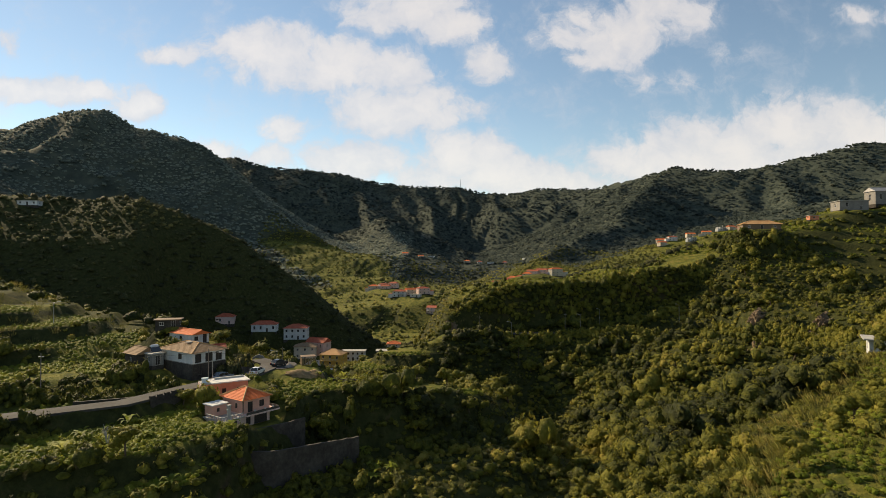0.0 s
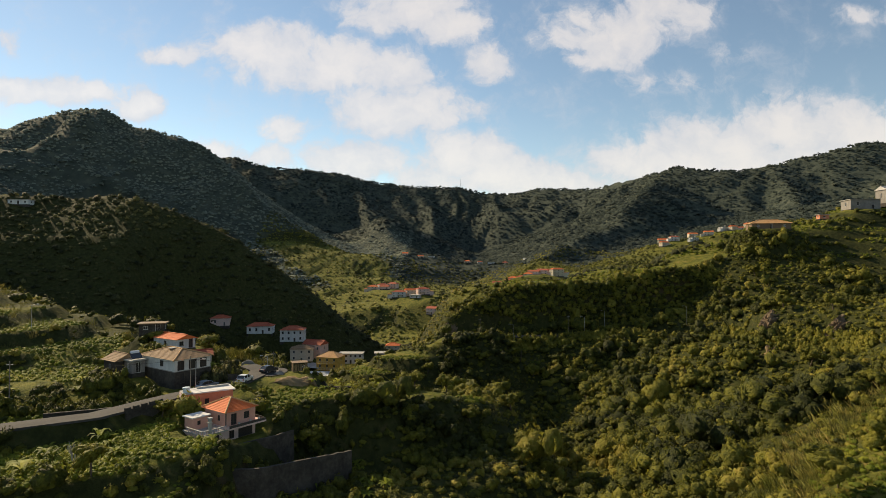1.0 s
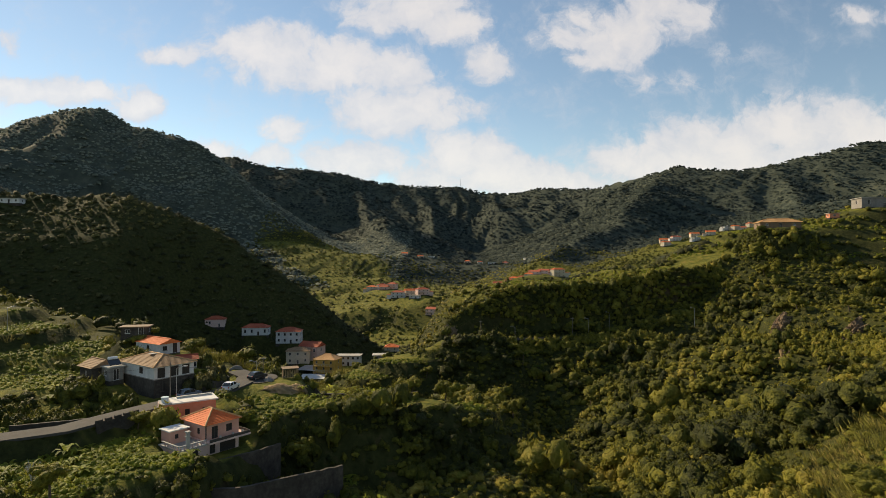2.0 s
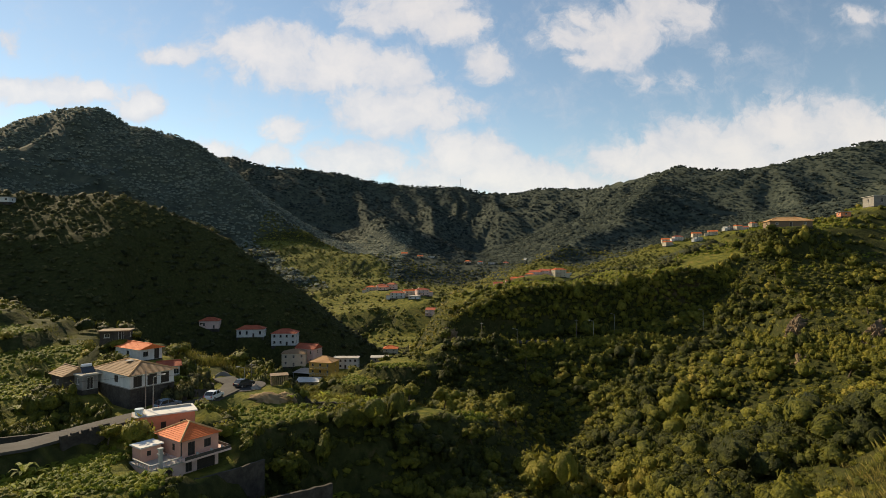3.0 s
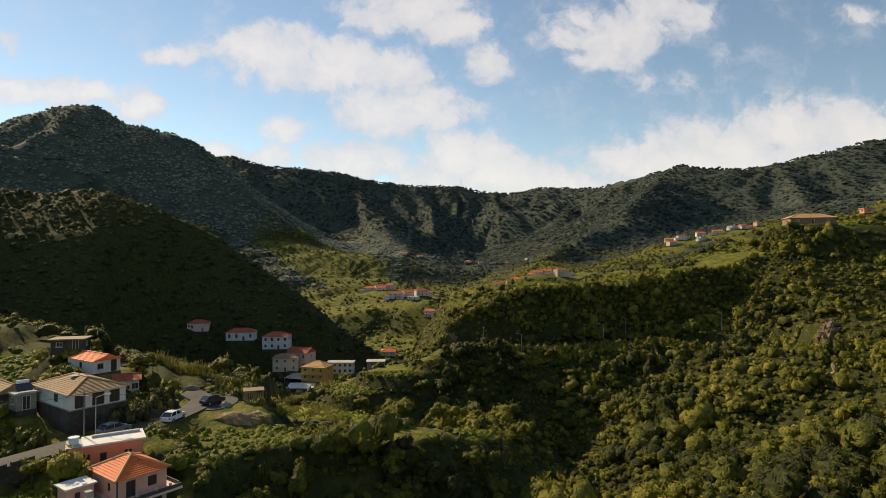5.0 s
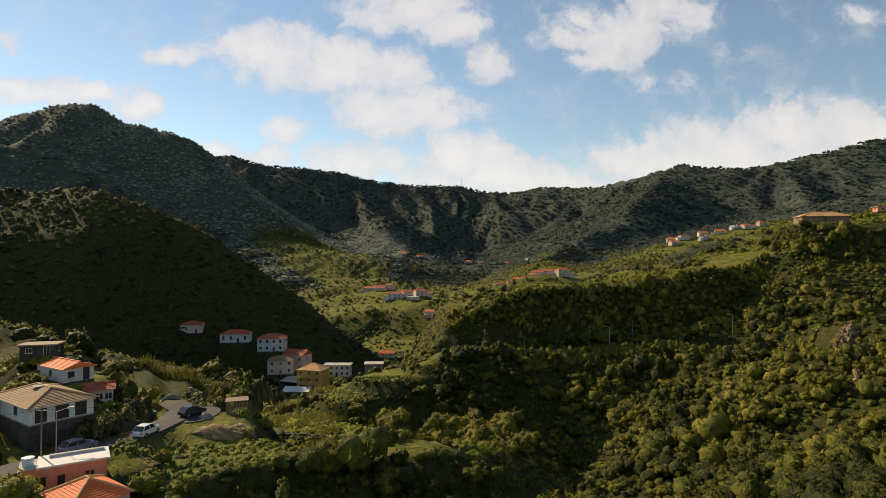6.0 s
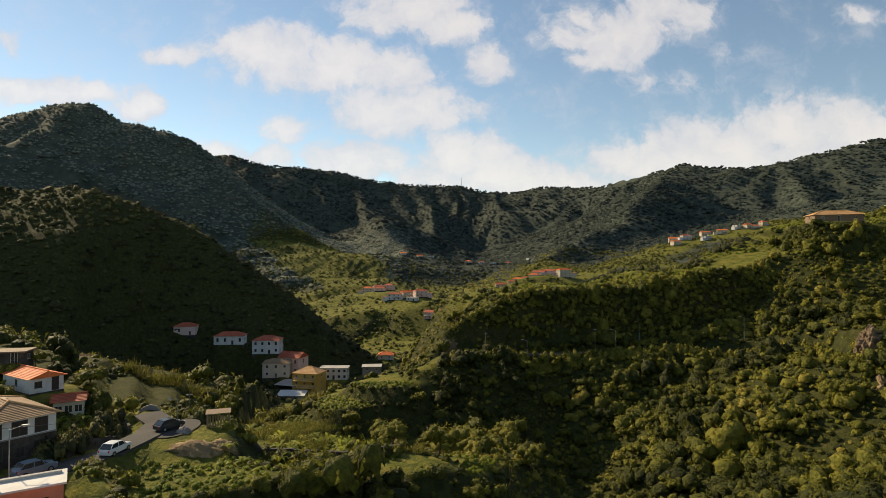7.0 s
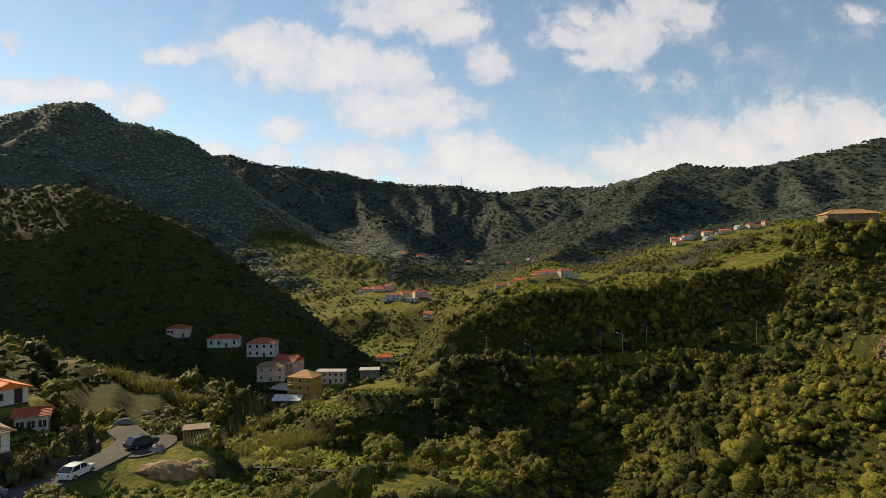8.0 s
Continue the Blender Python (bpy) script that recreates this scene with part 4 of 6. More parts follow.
# ---- building kit ----
def part(name, bm, mat, parent=None, label="", smooth=False):
    me = bpy.data.meshes.new(name)
    bmesh.ops.recalc_face_normals(bm, faces=bm.faces)
    bm.to_mesh(me)
    bm.free()
    if smooth:
        me.shade_smooth()
    me.materials.append(mat)
    ob = new(name, me)
    if parent is not None:
        ob.parent = parent
    if label:
        tagged(ob, label)
    return ob


def thing(name, m, label, category, group=""):
    ob = new(name)
    ob.empty_display_size = 0.5
    ob.matrix_world = m
    return tagged(ob, label, category, group)


def box(bm, x, y, z, sx, sy, sz, rz=0.0):
    """A block centred at x, y with its foot at z."""
    r = bmesh.ops.create_cube(bm, size=1, matrix=pose(x, y, z + sz / 2, 0, 0, rz) @ Matrix.Diagonal((sx, sy, sz, 1)))
    return r["verts"]


def rod(bm, a, b, r0, r1, sides=8):
    a, b = Vector(a), Vector(b)
    m = Matrix.Translation((a + b) / 2) @ (b - a).to_track_quat("Z", "Y").to_matrix().to_4x4()
    bmesh.ops.create_cone(bm, cap_ends=True, segments=sides, radius1=r0, radius2=r1, depth=(b - a).length, matrix=m)


def boxed(*a, **k):
    bm = bmesh.new()
    box(bm, *a, **k)
    return bm


def soft(bm, amount=0.03):
    bmesh.ops.bevel(bm, geom=list(bm.edges), offset=amount, segments=1, affect="EDGES")
    return bm


def wall_side(bm, at, run, out, width, z0, z1, holes, deep=0.16):
    """One face of a wall with openings through it: at, the lower left corner; run, the way along; out, the way it faces."""
    us = sorted({0.0, width, *[h[0] for h in holes], *[h[0] + h[2] for h in holes]})
    vs = sorted({z0, z1, *[h[1] for h in holes], *[h[1] + h[3] for h in holes]})

    def p(u, v, d=0.0):
        q = at + run * u - out * d
        return bm.verts.new((q.x, q.y, v))

    for u0, u1 in zip(us, us[1:]):
        for v0, v1 in zip(vs, vs[1:]):
            if any(h[0] - 1e-6 <= u0 and u1 <= h[0] + h[2] + 1e-6 and h[1] - 1e-6 <= v0 and v1 <= h[1] + h[3] + 1e-6 for h in holes):
                continue
            bm.faces.new([p(u0, v0), p(u1, v0), p(u1, v1), p(u0, v1)])
    for u, v, w, h, *_ in holes:
        c = [(u, v), (u + w, v), (u + w, v + h), (u, v + h)]
        for (a, b), (c2, d2) in zip(c, c[1:] + c[:1]):
            bm.faces.new([p(a, b), p(c2, d2), p(c2, d2, deep), p(a, b, deep)])


def block_walls(parent, w, d, z0, z1, mat, holes, frame_mat, fill_mats, name="wall", label="", inset=(0.0, 0.0)):
    """Four walls round a block w by d; holes: side (front, back, left, right) -> (along, foot, width, height, kind)."""
    cx, cy = inset
    sides = {"front": (Vector((-w / 2, -d / 2, 0)), Vector((1, 0, 0)), Vector((0, -1, 0)), w), "right": (Vector((w / 2, -d / 2, 0)), Vector((0, 1, 0)), Vector((1, 0, 0)), d),
             "back": (Vector((w / 2, d / 2, 0)), Vector((-1, 0, 0)), Vector((0, 1, 0)), w), "left": (Vector((-w / 2, d / 2, 0)), Vector((0, -1, 0)), Vector((-1, 0, 0)), d)}
    bm = bmesh.new()
    for key, (at, run, out, width) in sides.items():
        at = at + Vector((cx, cy, 0))
        wall_side(bm, at, run, out, width, z0, z1, holes.get(key, ()))
    bmesh.ops.remove_doubles(bm, verts=bm.verts, dist=1e-4)
    part(name, bm, mat, parent, label)
    for key, (at, run, out, width) in sides.items():
        at = at + Vector((cx, cy, 0))
        turn = math.degrees(math.atan2(run.y, run.x))
        for u, v, hw, hh, kind in holes.get(key, ()):
            c = at + run * (u + hw / 2) - out * 0.1
            bm = bmesh.new()
            t = 0.07
            for a, b, sx, sz in ((-hw / 2 + t / 2, 0, t, hh), (hw / 2 - t / 2, 0, t, hh), (0, 0, hw - 2 * t, t), (0, hh - t, hw - 2 * t, t)):
                box(bm, a, 0, b, sx, 0.06, sz)
            if kind != "opening":
                if hw > 0.8:
                    box(bm, 0, 0, t, 0.05, 0.05, hh - 2 * t)
            ob = part("door" if kind == "door" else "window", bm, frame_mat, parent)
            ob.matrix_basis = Matrix.Translation((c.x, c.y, v)) @ pose(0, 0, 0, 0, 0, turn)
            part("panel" if kind == "door" else "pane", boxed(0, 0.03, t, hw - 2 * t, 0.03, hh - 2 * t), fill_mats[kind], ob)
            if kind == "window":
                part("sill", boxed(0, -0.12, -0.06, hw + 0.16, 0.14, 0.06), frame_mat, ob)


def slab(bm, ring, thick):
    top = [bm.verts.new(p) for p in ring]
    low = [bm.verts.new((p[0], p[1], p[2] - thick)) for p in ring]
    bm.faces.new(top)
    bm.faces.new(low[::-1])
    n = len(ring)
    for k in range(n):
        bm.faces.new([top[k], low[k], low[(k + 1) % n], top[(k + 1) % n]])


def tiled(bm, e0, e1, t0, t1, courses, lift=0.045):
    """A roof plane from its eave e0-e1 up to its top t0-t1, laid in overlapping courses of tiles."""
    e0, e1, t0, t1 = map(Vector, (e0, e1, t0, t1))
    up = (e1 - e0).cross(t0 - e0).normalized()
    if up.z < 0:
        up = -up
    for k in range(courses):
        a, b = k / courses, (k + 1) / courses
        p = [e0.lerp(t0, a) + up * lift, e1.lerp(t1, a) + up * lift, e1.lerp(t1, min(b, 1)), e0.lerp(t0, min(b, 1))]
        q = [v - up * lift for v in p[:2]]
        vs = [bm.verts.new(v) for v in p]
        ws = [bm.verts.new(v) for v in q]
        bm.faces.new(vs) if (p[2] - p[3]).length > 1e-3 else bm.faces.new(vs[:3])
        bm.faces.new([ws[0], ws[1], vs[1], vs[0]])


def roof(parent, w, d, z, rise, over, kind, mat, cap_mat, courses=8, at=(0.0, 0.0), label=""):
    x0, x1, y0, y1 = at[0] - w / 2 - over, at[0] + w / 2 + over, at[1] - d / 2 - over, at[1] + d / 2 + over
    long = (x1 - x0) >= (y1 - y0)
    half = min(x1 - x0, y1 - y0) / 2
    cx, cy = (x0 + x1) / 2, (y0 + y1) / 2
    bm = bmesh.new()
    caps = []
    e = [(x0, y0, z), (x1, y0, z), (x1, y1, z), (x0, y1, z)]
    if kind == "flat":
        slab(bm, [(x, y, z + 0.22) for x, y, _ in e], 0.22)
    else:
        pull = half if kind == "hip" else 0.0
        r0, r1 = ((x0 + pull, cy, z + rise), (x1 - pull, cy, z + rise)) if long else ((cx, y0 + pull, z + rise), (cx, y1 - pull, z + rise))
        if long:
            tiled(bm, e[0], e[1], r0, r1, courses)
            tiled(bm, e[2], e[3], r1, r0, courses)
            ends = ((e[1], e[2], r1), (e[3], e[0], r0))
        else:
            tiled(bm, e[1], e[2], r0, r1, courses)
            tiled(bm, e[3], e[0], r1, r0, courses)
            ends = ((e[0], e[1], r0), (e[2], e[3], r1))
        for a, b, r in ends:
            if kind == "hip":
                tiled(bm, a, b, r, r, courses)
                caps += [(a, r), (b, r)]
            else:
                vs = [bm.verts.new(p) for p in (a, b, r)]
                bm.faces.new(vs)
        caps.append((r0, r1))
        low = [bm.verts.new((x, y, z)) for x, y, _ in e]
        bm.faces.new(low[::-1])
    bmesh.ops.remove_doubles(bm, verts=bm.verts, dist=2e-3)
    main = part("roof", bm, mat, parent, label)
    for a, b in caps:
        if (Vector(a) - Vector(b)).length > 0.1:
            bm = bmesh.new()
            rod(bm, Vector(a) + Vector((0, 0, 0.03)), Vector(b) + Vector((0, 0, 0.05)), 0.13, 0.13, 6)
            part("ridge_cap", bm, cap_mat, main)
    return main


# ---- surfaces of made things ----
PINK = material("pink_plaster", [(.5, .27, .2), (.58, .33, .25), (.64, .4, .31)], 1.5, 0.85, 0.01, 20, big=.3)
PALE_PINK = material("pale_pink_plaster", [(.52, .37, .32), (.62, .46, .41), (.68, .52, .46)], 1.2, 0.85, 0.01, 20, big=.3)
SALMON = material("salmon_plaster", [(.56, .2, .11), (.64, .26, .15), (.68, .31, .19)], 1.2, 0.85, 0.01, 20, big=.3)
WHITE = material("whitewash", [(.4, .41, .41), (.54, .55, .54), (.64, .64, .62)], 1.0, 0.85, 0.01, 18, big=.25)
CREAM = material("cream_plaster", [(.42, .38, .3), (.52, .47, .37), (.6, .54, .43)], 1.0, 0.85, 0.01, 18, big=.25)
YELLOW = material("ochre_plaster", [(.5, .3, .06), (.6, .38, .09), (.66, .44, .14)], 1.0, 0.85, 0.01, 18, big=.25)
STONE = material("grey_stone_wall", [(.022, .019, .016), (.05, .044, .037), (.09, .08, .067)], 1.6, 0.9, 0.06, 4, big=.4)
BLOCK = material("bare_block_wall", [(.16, .15, .14), (.24, .225, .205), (.3, .285, .26)], 1.2, 0.9, 0.03, 8, big=.3)
CONCRETE = material("weathered_concrete", [(.28, .27, .25), (.38, .37, .34), (.46, .45, .42)], 1.3, 0.9, 0.015, 12, big=.25)
WHITE_ROOF = material("white_coated_slab", [(.5, .49, .47), (.62, .61, .58), (.7, .69, .66)], 0.8, 0.8, 0.01, 12, big=.3)
ORANGE_TILE = material("orange_clay_tile", [(.5, .1, .025), (.62, .15, .04), (.7, .22, .07)], 4.0, 0.75, 0.02, 9, big=.5)
RED_TILE = material("red_clay_tile", [(.26, .06, .03), (.36, .09, .045), (.44, .14, .07)], 4.0, 0.8, 0.02, 9, big=.5)
BROWN_TILE = material("brown_weathered_tile", [(.16, .1, .055), (.25, .165, .095), (.33, .23, .14)], 3.0, 0.85, 0.02, 9, big=.4)
TAN_TILE = material("tan_clay_tile", [(.4, .22, .09), (.52, .3, .13), (.6, .38, .18)], 3.0, 0.8, 0.02, 9, big=.4)
SHEET = material("corrugated_sheet", [(.3, .29, .28), (.42, .41, .4), (.5, .49, .47)], 2.0, 0.5, 0.02, 6, metal=0.5, big=.4)
DARK_WOOD = material("dark_painted_wood", [(.02, .018, .015), (.035, .03, .026), (.055, .048, .04)], 6.0, 0.6, 0.004, 40)
BROWN_WOOD = material("weathered_timber", [(.12, .08, .05), (.2, .14, .09), (.28, .2, .13)], 5.0, 0.8, 0.008, 30)
GLASS = material("window_glass", [(.02, .024, .028), (.03, .035, .04)], 1.0, 0.08, spec=0.6)
FRAME = material("painted_frame", [(.5, .48, .45), (.62, .6, .57)], 4.0, 0.6)
DARK_FRAME = material("dark_frame", [(.05, .045, .04), (.08, .07, .06)], 4.0, 0.6)
ASPHALT = material("worn_asphalt", [(.034, .032, .031), (.056, .053, .05), (.085, .08, .074)], 2.5, 0.92, 0.012, 25, big=.2)
EARTH = material("dry_earth_heap", [(.12, .08, .042), (.21, .15, .078), (.32, .24, .13)], 0.9, 0.95, 0.2, 2.5, big=.25)
ROCK = material("red_brown_rock", [(.07, .05, .033), (.16, .115, .07), (.27, .2, .12)], 0.5, 0.95, 0.3, 1.5, big=.15)
STEEL = material("galvanised_steel", [(.3, .31, .31), (.42, .43, .43)], 3.0, 0.45, metal=0.7)
POLE_WOOD = material("grey_pole_timber", [(.13, .11, .09), (.2, .175, .15)], 4.0, 0.85, 0.01, 20)
WHITE_PAINT = material("white_car_paint", [(.62, .64, .66), (.7, .71, .72)], 1.0, 0.28, spec=0.6)
DARK_PAINT = material("dark_car_paint", [(.02, .025, .03), (.035, .04, .045)], 1.0, 0.25, spec=0.6)
BLUE_PAINT = material("blue_grey_car_paint", [(.12, .17, .22), (.16, .21, .26)], 1.0, 0.28, spec=0.6)
RUBBER = material("black_rubber", [(.012, .012, .012), (.025, .025, .025)], 8.0, 0.8)
LAMP_GLASS = material("lamp_lens", [(.6, .6, .56), (.72, .72, .68)], 4.0, 0.25)
TAIL_RED = material("red_lens", [(.35, .02, .015), (.45, .03, .02)], 4.0, 0.3)
BARK = material("grey_brown_bark", [(.05, .035, .022), (.1, .075, .05), (.16, .125, .09)], 5.0, 0.9, 0.03, 12)
GREEN_CLOTH = material("green_canvas", [(.01, .25, .12), (.02, .36, .18)], 3.0, 0.7)
TANK = material("pale_blue_plastic", [(.42, .52, .58), (.52, .6, .65)], 3.0, 0.5)
FILLS = {"window": GLASS, "door": DARK_WOOD, "shutter": DARK_WOOD, "opening": DARK_WOOD}


# ---- the pink house with its terrace ----
def pink_house():
    rot, w, d = 54.0, 5.3, 6.1
    c = Vector((-33.3, 95.4, 0))
    m = pose(c.x, c.y, 32.0, 0, 0, rot) @ Matrix.Translation((w / 2, d / 2, 0))
    h = thing("house", m, "small pink plastered house with orange tiled hip roof and balcony", "house")
    block_walls(h, w, d, 2.15, 4.35, PINK, {"front": [(0.9, 2.2, 1.0, 1.75, "door"), (3.2, 2.75, 1.0, 1.1, "shutter")], "left": [(3.8, 2.8, 0.7, 0.9, "shutter")]}, DARK_FRAME, FILLS, "upper_wall")
    roof(h, w, d, 4.35, 1.5, 0.35, "hip", ORANGE_TILE, TAN_TILE, 11)
    block_walls(h, w, d, -1.2, 1.9, PALE_PINK, {"front": [(0.6, 0.15, 0.9, 1.6, "door"), (2.2, 0.0, 2.6, 1.75, "opening")]}, DARK_FRAME, FILLS, "lower_wall")
    part("balcony_slab", boxed(0.45, -0.7, 1.9, w + 1.3, d + 1.4, 0.25), PALE_PINK, h, "pale pink balcony slab")
    # balcony parapet along the front, with a dark band, and the terrace on the left
    part("parapet", boxed(0.4, -d / 2 - 1.3, 2.15, w + 1.2, 0.12, 0.4), DARK_FRAME, h, "dark balcony railing band")
    part("parapet_end", boxed(w / 2 + 1.04, -1.2, 2.15, 0.12, d - 0.9, 0.4), DARK_FRAME, h)
    block_walls(h, 4.2, 5.2, -1.4, 1.75, PALE_PINK, {"front": [(0.5, 0.1, 0.8, 1.35, "shutter"), (1.9, -0.1, 0.9, 1.6, "door")], "left": [(0.8, 0.4, 0.6, 0.7, "shutter")]}, DARK_FRAME, FILLS, "terrace_wall", inset=(-w / 2 - 2.12, -0.95))
    part("terrace_deck", boxed(-w / 2 - 2.12, -0.95, 1.75, 4.4, 5.4, 0.2), CONCRETE, h, "grey concrete terrace deck")
    for k in range(7):
        part("baluster", boxed(-w / 2 - 4.1 + k * 0.62, -3.55, 1.95, 0.14, 0.14, 0.5), PALE_PINK, h)
    part("terrace_rail", boxed(-w / 2 - 2.2, -3.55, 2.45, 4.1, 0.2, 0.1), CONCRETE, h)
    for k in range(6):
        part("baluster", boxed(-w / 2 - 4.22, -3.0 + k * 0.62, 1.95, 0.14, 0.14, 0.5), PALE_PINK, h)
    part("terrace_rail", boxed(-w / 2 - 4.22, -1.3, 2.45, 0.2, 4.3, 0.1), CONCRETE, h)
    bm = bmesh.new()
    box(bm, -w / 2 - 3.0, -3.55, 1.95, 0.42, 0.42, 2.3)
    box(bm, -w / 2 - 3.0, -3.55, 3.6, 0.62, 0.62, 0.12)
    box(bm, -w / 2 - 3.0, -3.55, 4.25, 0.62, 0.62, 0.14)
    part("chimney", bm, CONCRETE, h, "weathered concrete barbecue chimney")
    # stair tower with its thin white slab
    block_walls(h, 2.6, 2.3, 1.95, 3.75, PINK, {"front": [(0.75, 2.6, 0.55, 0.65, "shutter")]}, DARK_FRAME, FILLS, "tower_wall", inset=(-w / 2 - 2.3, 1.2))
    part("tower_roof", boxed(-w / 2 - 2.3, 1.2, 3.75, 3.1, 2.8, 0.16), WHITE_ROOF, h, "thin white flat slab")
    part("drain_pipe", boxed(-w / 2 - 0.04, -d / 2 - 0.05, 2.15, 0.12, 0.12, 2.2), DARK_FRAME, h)
    for x in (-1.2, 0.8, 2.4):
        part("flower_pot", boxed(x, -d / 2 - 1.3, 2.55, 0.24, 0.24, 0.26), CONCRETE, h)


def salmon_annex():
    rot, w, d = 33.0, 7.9, 3.4
    m = pose(-42.6, 101.3, 34.7, 0, 0, rot) @ Matrix.Translation((w / 2, d / 2, 0))
    h = thing("flat_roofed_house", m, "low salmon house with white flat roof beside the road", "house")
    block_walls(h, w, d, -1.5, 2.95, SALMON, {"front": [(1.3, 0.95, 1.05, 1.05, "shutter"), (3.35, 0.0, 0.7, 1.95, "door"), (5.9, 1.05, 0.35, 0.85, "shutter"), (6.35, 1.05, 0.35, 0.85, "shutter")]}, DARK_FRAME, FILLS)
    part("end_wall", boxed(-w / 2 - 0.02, 0, -1.4, 0.16, d + 0.04, 4.3), PALE_PINK, h, "pale pink end wall")
    part("roof", boxed(0.9, 0.1, 2.95, w - 1.2, d + 0.9, 0.2), WHITE_ROOF, h, "white coated flat roof slab")
    part("low_roof", boxed(-w / 2 + 0.75, 0, 2.95, 1.6, d + 0.3, 0.1), CONCRETE, h)
    part("roof_upstand", boxed(1.2, 1.2, 3.15, 5.2, 0.5, 0.28), CONCRETE, h, "grey raised roof kerb")
    part("edge_post", boxed(-w / 2 + 0.05, -d / 2 - 0.03, -1.4, 0.14, 0.14, 4.4), DARK_FRAME, h)
    bm = bmesh.new()
    bmesh.ops.create_cone(bm, cap_ends=True, segments=14, radius1=0.5, radius2=0.56, depth=0.75, matrix=pose(-w / 2 + 0.7, -0.2, 3.45))
    bmesh.ops.create_cone(bm, cap_ends=True, segments=14, radius1=0.62, radius2=0.6, depth=0.1, matrix=pose(-w / 2 + 0.7, -0.2, 3.86))
    part("water_tank", bm, TANK, h, "pale blue plastic water tank", smooth=False)


def white_house():
    rot, w, d = 55.0, 7.2, 11.5
    m = pose(-48.7, 111.2, 36.2, 0, 0, rot) @ Matrix.Translation((w / 2, d / 2, 0))
    h = thing("house", m, "white two-storey house on dark stone base with brown hip roof", "house")
    block_walls(h, w, d, 3.3, 5.4, WHITE, {"front": [(0.55, 3.4, 1.35, 1.75, "shutter"), (2.75, 3.4, 1.6, 1.75, "shutter"), (5.0, 3.4, 1.4, 1.75, "shutter")], "left": [(6.4, 3.85, 1.3, 1.15, "shutter")]}, DARK_FRAME, FILLS, "upper_wall")
    block_walls(h, w, d, -1.2, 3.3, STONE, {"front": [(1.0, 1.0, 1.0, 1.9, "shutter"), (3.2, 1.0, 0.9, 1.2, "shutter"), (4.9, 0.1, 2.4, 2.5, "opening")]}, DARK_FRAME, FILLS, "base_wall", "dark grey stone base")
    roof(h, w, d, 5.4, 1.4, 0.45, "hip", BROWN_TILE, TAN_TILE, 12)
    part("roof_patch", slab_patch(-0.3, 0.4, 1.7, 1.3, 6.75), CONCRETE, h, "pale repaired patch of roof")
    part("shelf_band", boxed(0, 0, 3.2, w + 0.16, d + 0.16, 0.14), BLOCK, h)


def slab_patch(x, y, sx, sy, z):
    bm = bmesh.new()
    box(bm, x, y, z, sx, sy, 0.08)
    return bm


def solar_heater(m):
    h = thing("solar_water_heater", m, "solar water heater with white tank on steel stand", "water heater")
    bm = bmesh.new()
    rod(bm, (-0.75, 0, 1.25), (0.75, 0, 1.25), 0.3, 0.3, 12)
    part("tank", bm, WHITE_PAINT, h)
    bm = bmesh.new()
    bmesh.ops.create_cube(bm, size=1, matrix=pose(0, -0.75, 0.65, 35, 0, 0) @ Matrix.Diagonal((1.9, 1.6, 0.08, 1)))
    part("collector", bm, GLASS, h, "dark glass collector panel")
    for x in (-0.7, 0.7):
        part("stand_leg", boxed(x, 0.05, 0, 0.06, 0.06, 1.0), STEEL, h)


def simple_house(x, y, z, rot, w, d, hgt, wall, tile, kind, rise, label, windows=3, storeys=1, courses=6, name="house", group="", door=True, over=0.4):
    """A plain dwelling: walls with rows of windows, a roof, a door."""
    h = thing(name, pose(x, y, z, 0, 0, rot), label, "house", group)
    holes = {"front": [], "left": [], "right": []}
    each = hgt / storeys
    for s in range(storeys):
        for k in range(windows):
            u = w * (k + 0.5) / windows - 0.5
            if s == 0 and door and k == windows // 2:
                holes["front"].append((u, 0.02, 1.0, 2.0, "door"))
            else:
                holes["front"].append((u, s * each + each * 0.36, 1.0, each * 0.42, "window"))
        for side in ("left", "right"):
            for k in range(max(1, windows - 2)):
                u = d * (k + 0.5) / max(1, windows - 2) - 0.45
                holes[side].append((u, s * each + each * 0.36, 0.9, each * 0.42, "window"))
    block_walls(h, w, d, 0, hgt, wall, holes, FRAME if wall is not WHITE else DARK_FRAME, FILLS)
    part("footing", boxed(0, 0, -1.6, w + 0.1, d + 0.1, 1.6), STONE, h)
    roof(h, w, d, hgt, rise, over, kind, tile, tile, courses)
    return h

# ---- the hamlet by the road ----
pink_house()
salmon_annex()
white_house()
simple_house(-62.0, 117.5, 37.8, 55, 4.2, 4.6, 3.0, STONE, BROWN_TILE, "gable", 1.2, "small dark stone outbuilding with rusty brown gable roof", 1, 1, 7, "outbuilding", door=False)
simple_house(-58.6, 116.0, 38.6, 55, 2.4, 3.0, 2.3, BLOCK, CONCRETE, "flat", 0, "small grey lean-to room with flat roof", 1, 1, 1, "lean_to")
solar_heater(pose(-58.6, 116.0, 41.1, 0, 0, 50))
simple_house(-59.5, 134.0, 40.6, 58, 4.4, 8.6, 2.1, WHITE, ORANGE_TILE, "gable", .9, "low white house with orange tiled gable roof", 2, 1, 9)
simple_house(-52.2, 131.2, 37.2, 28, 3.6, 3.6, 2.5, CREAM, RED_TILE, "gable", .7, "small cream shed with red tiled roof and windows", 3, 1, 6, "shed", door=False)
simple_house(-66.5, 138.5, 43.4, 15, 5.2, 3.4, 1.9, STONE, BROWN_WOOD, "flat", 0, "long dark stone store building with flat roof", 2, 1, 1, "store_building")
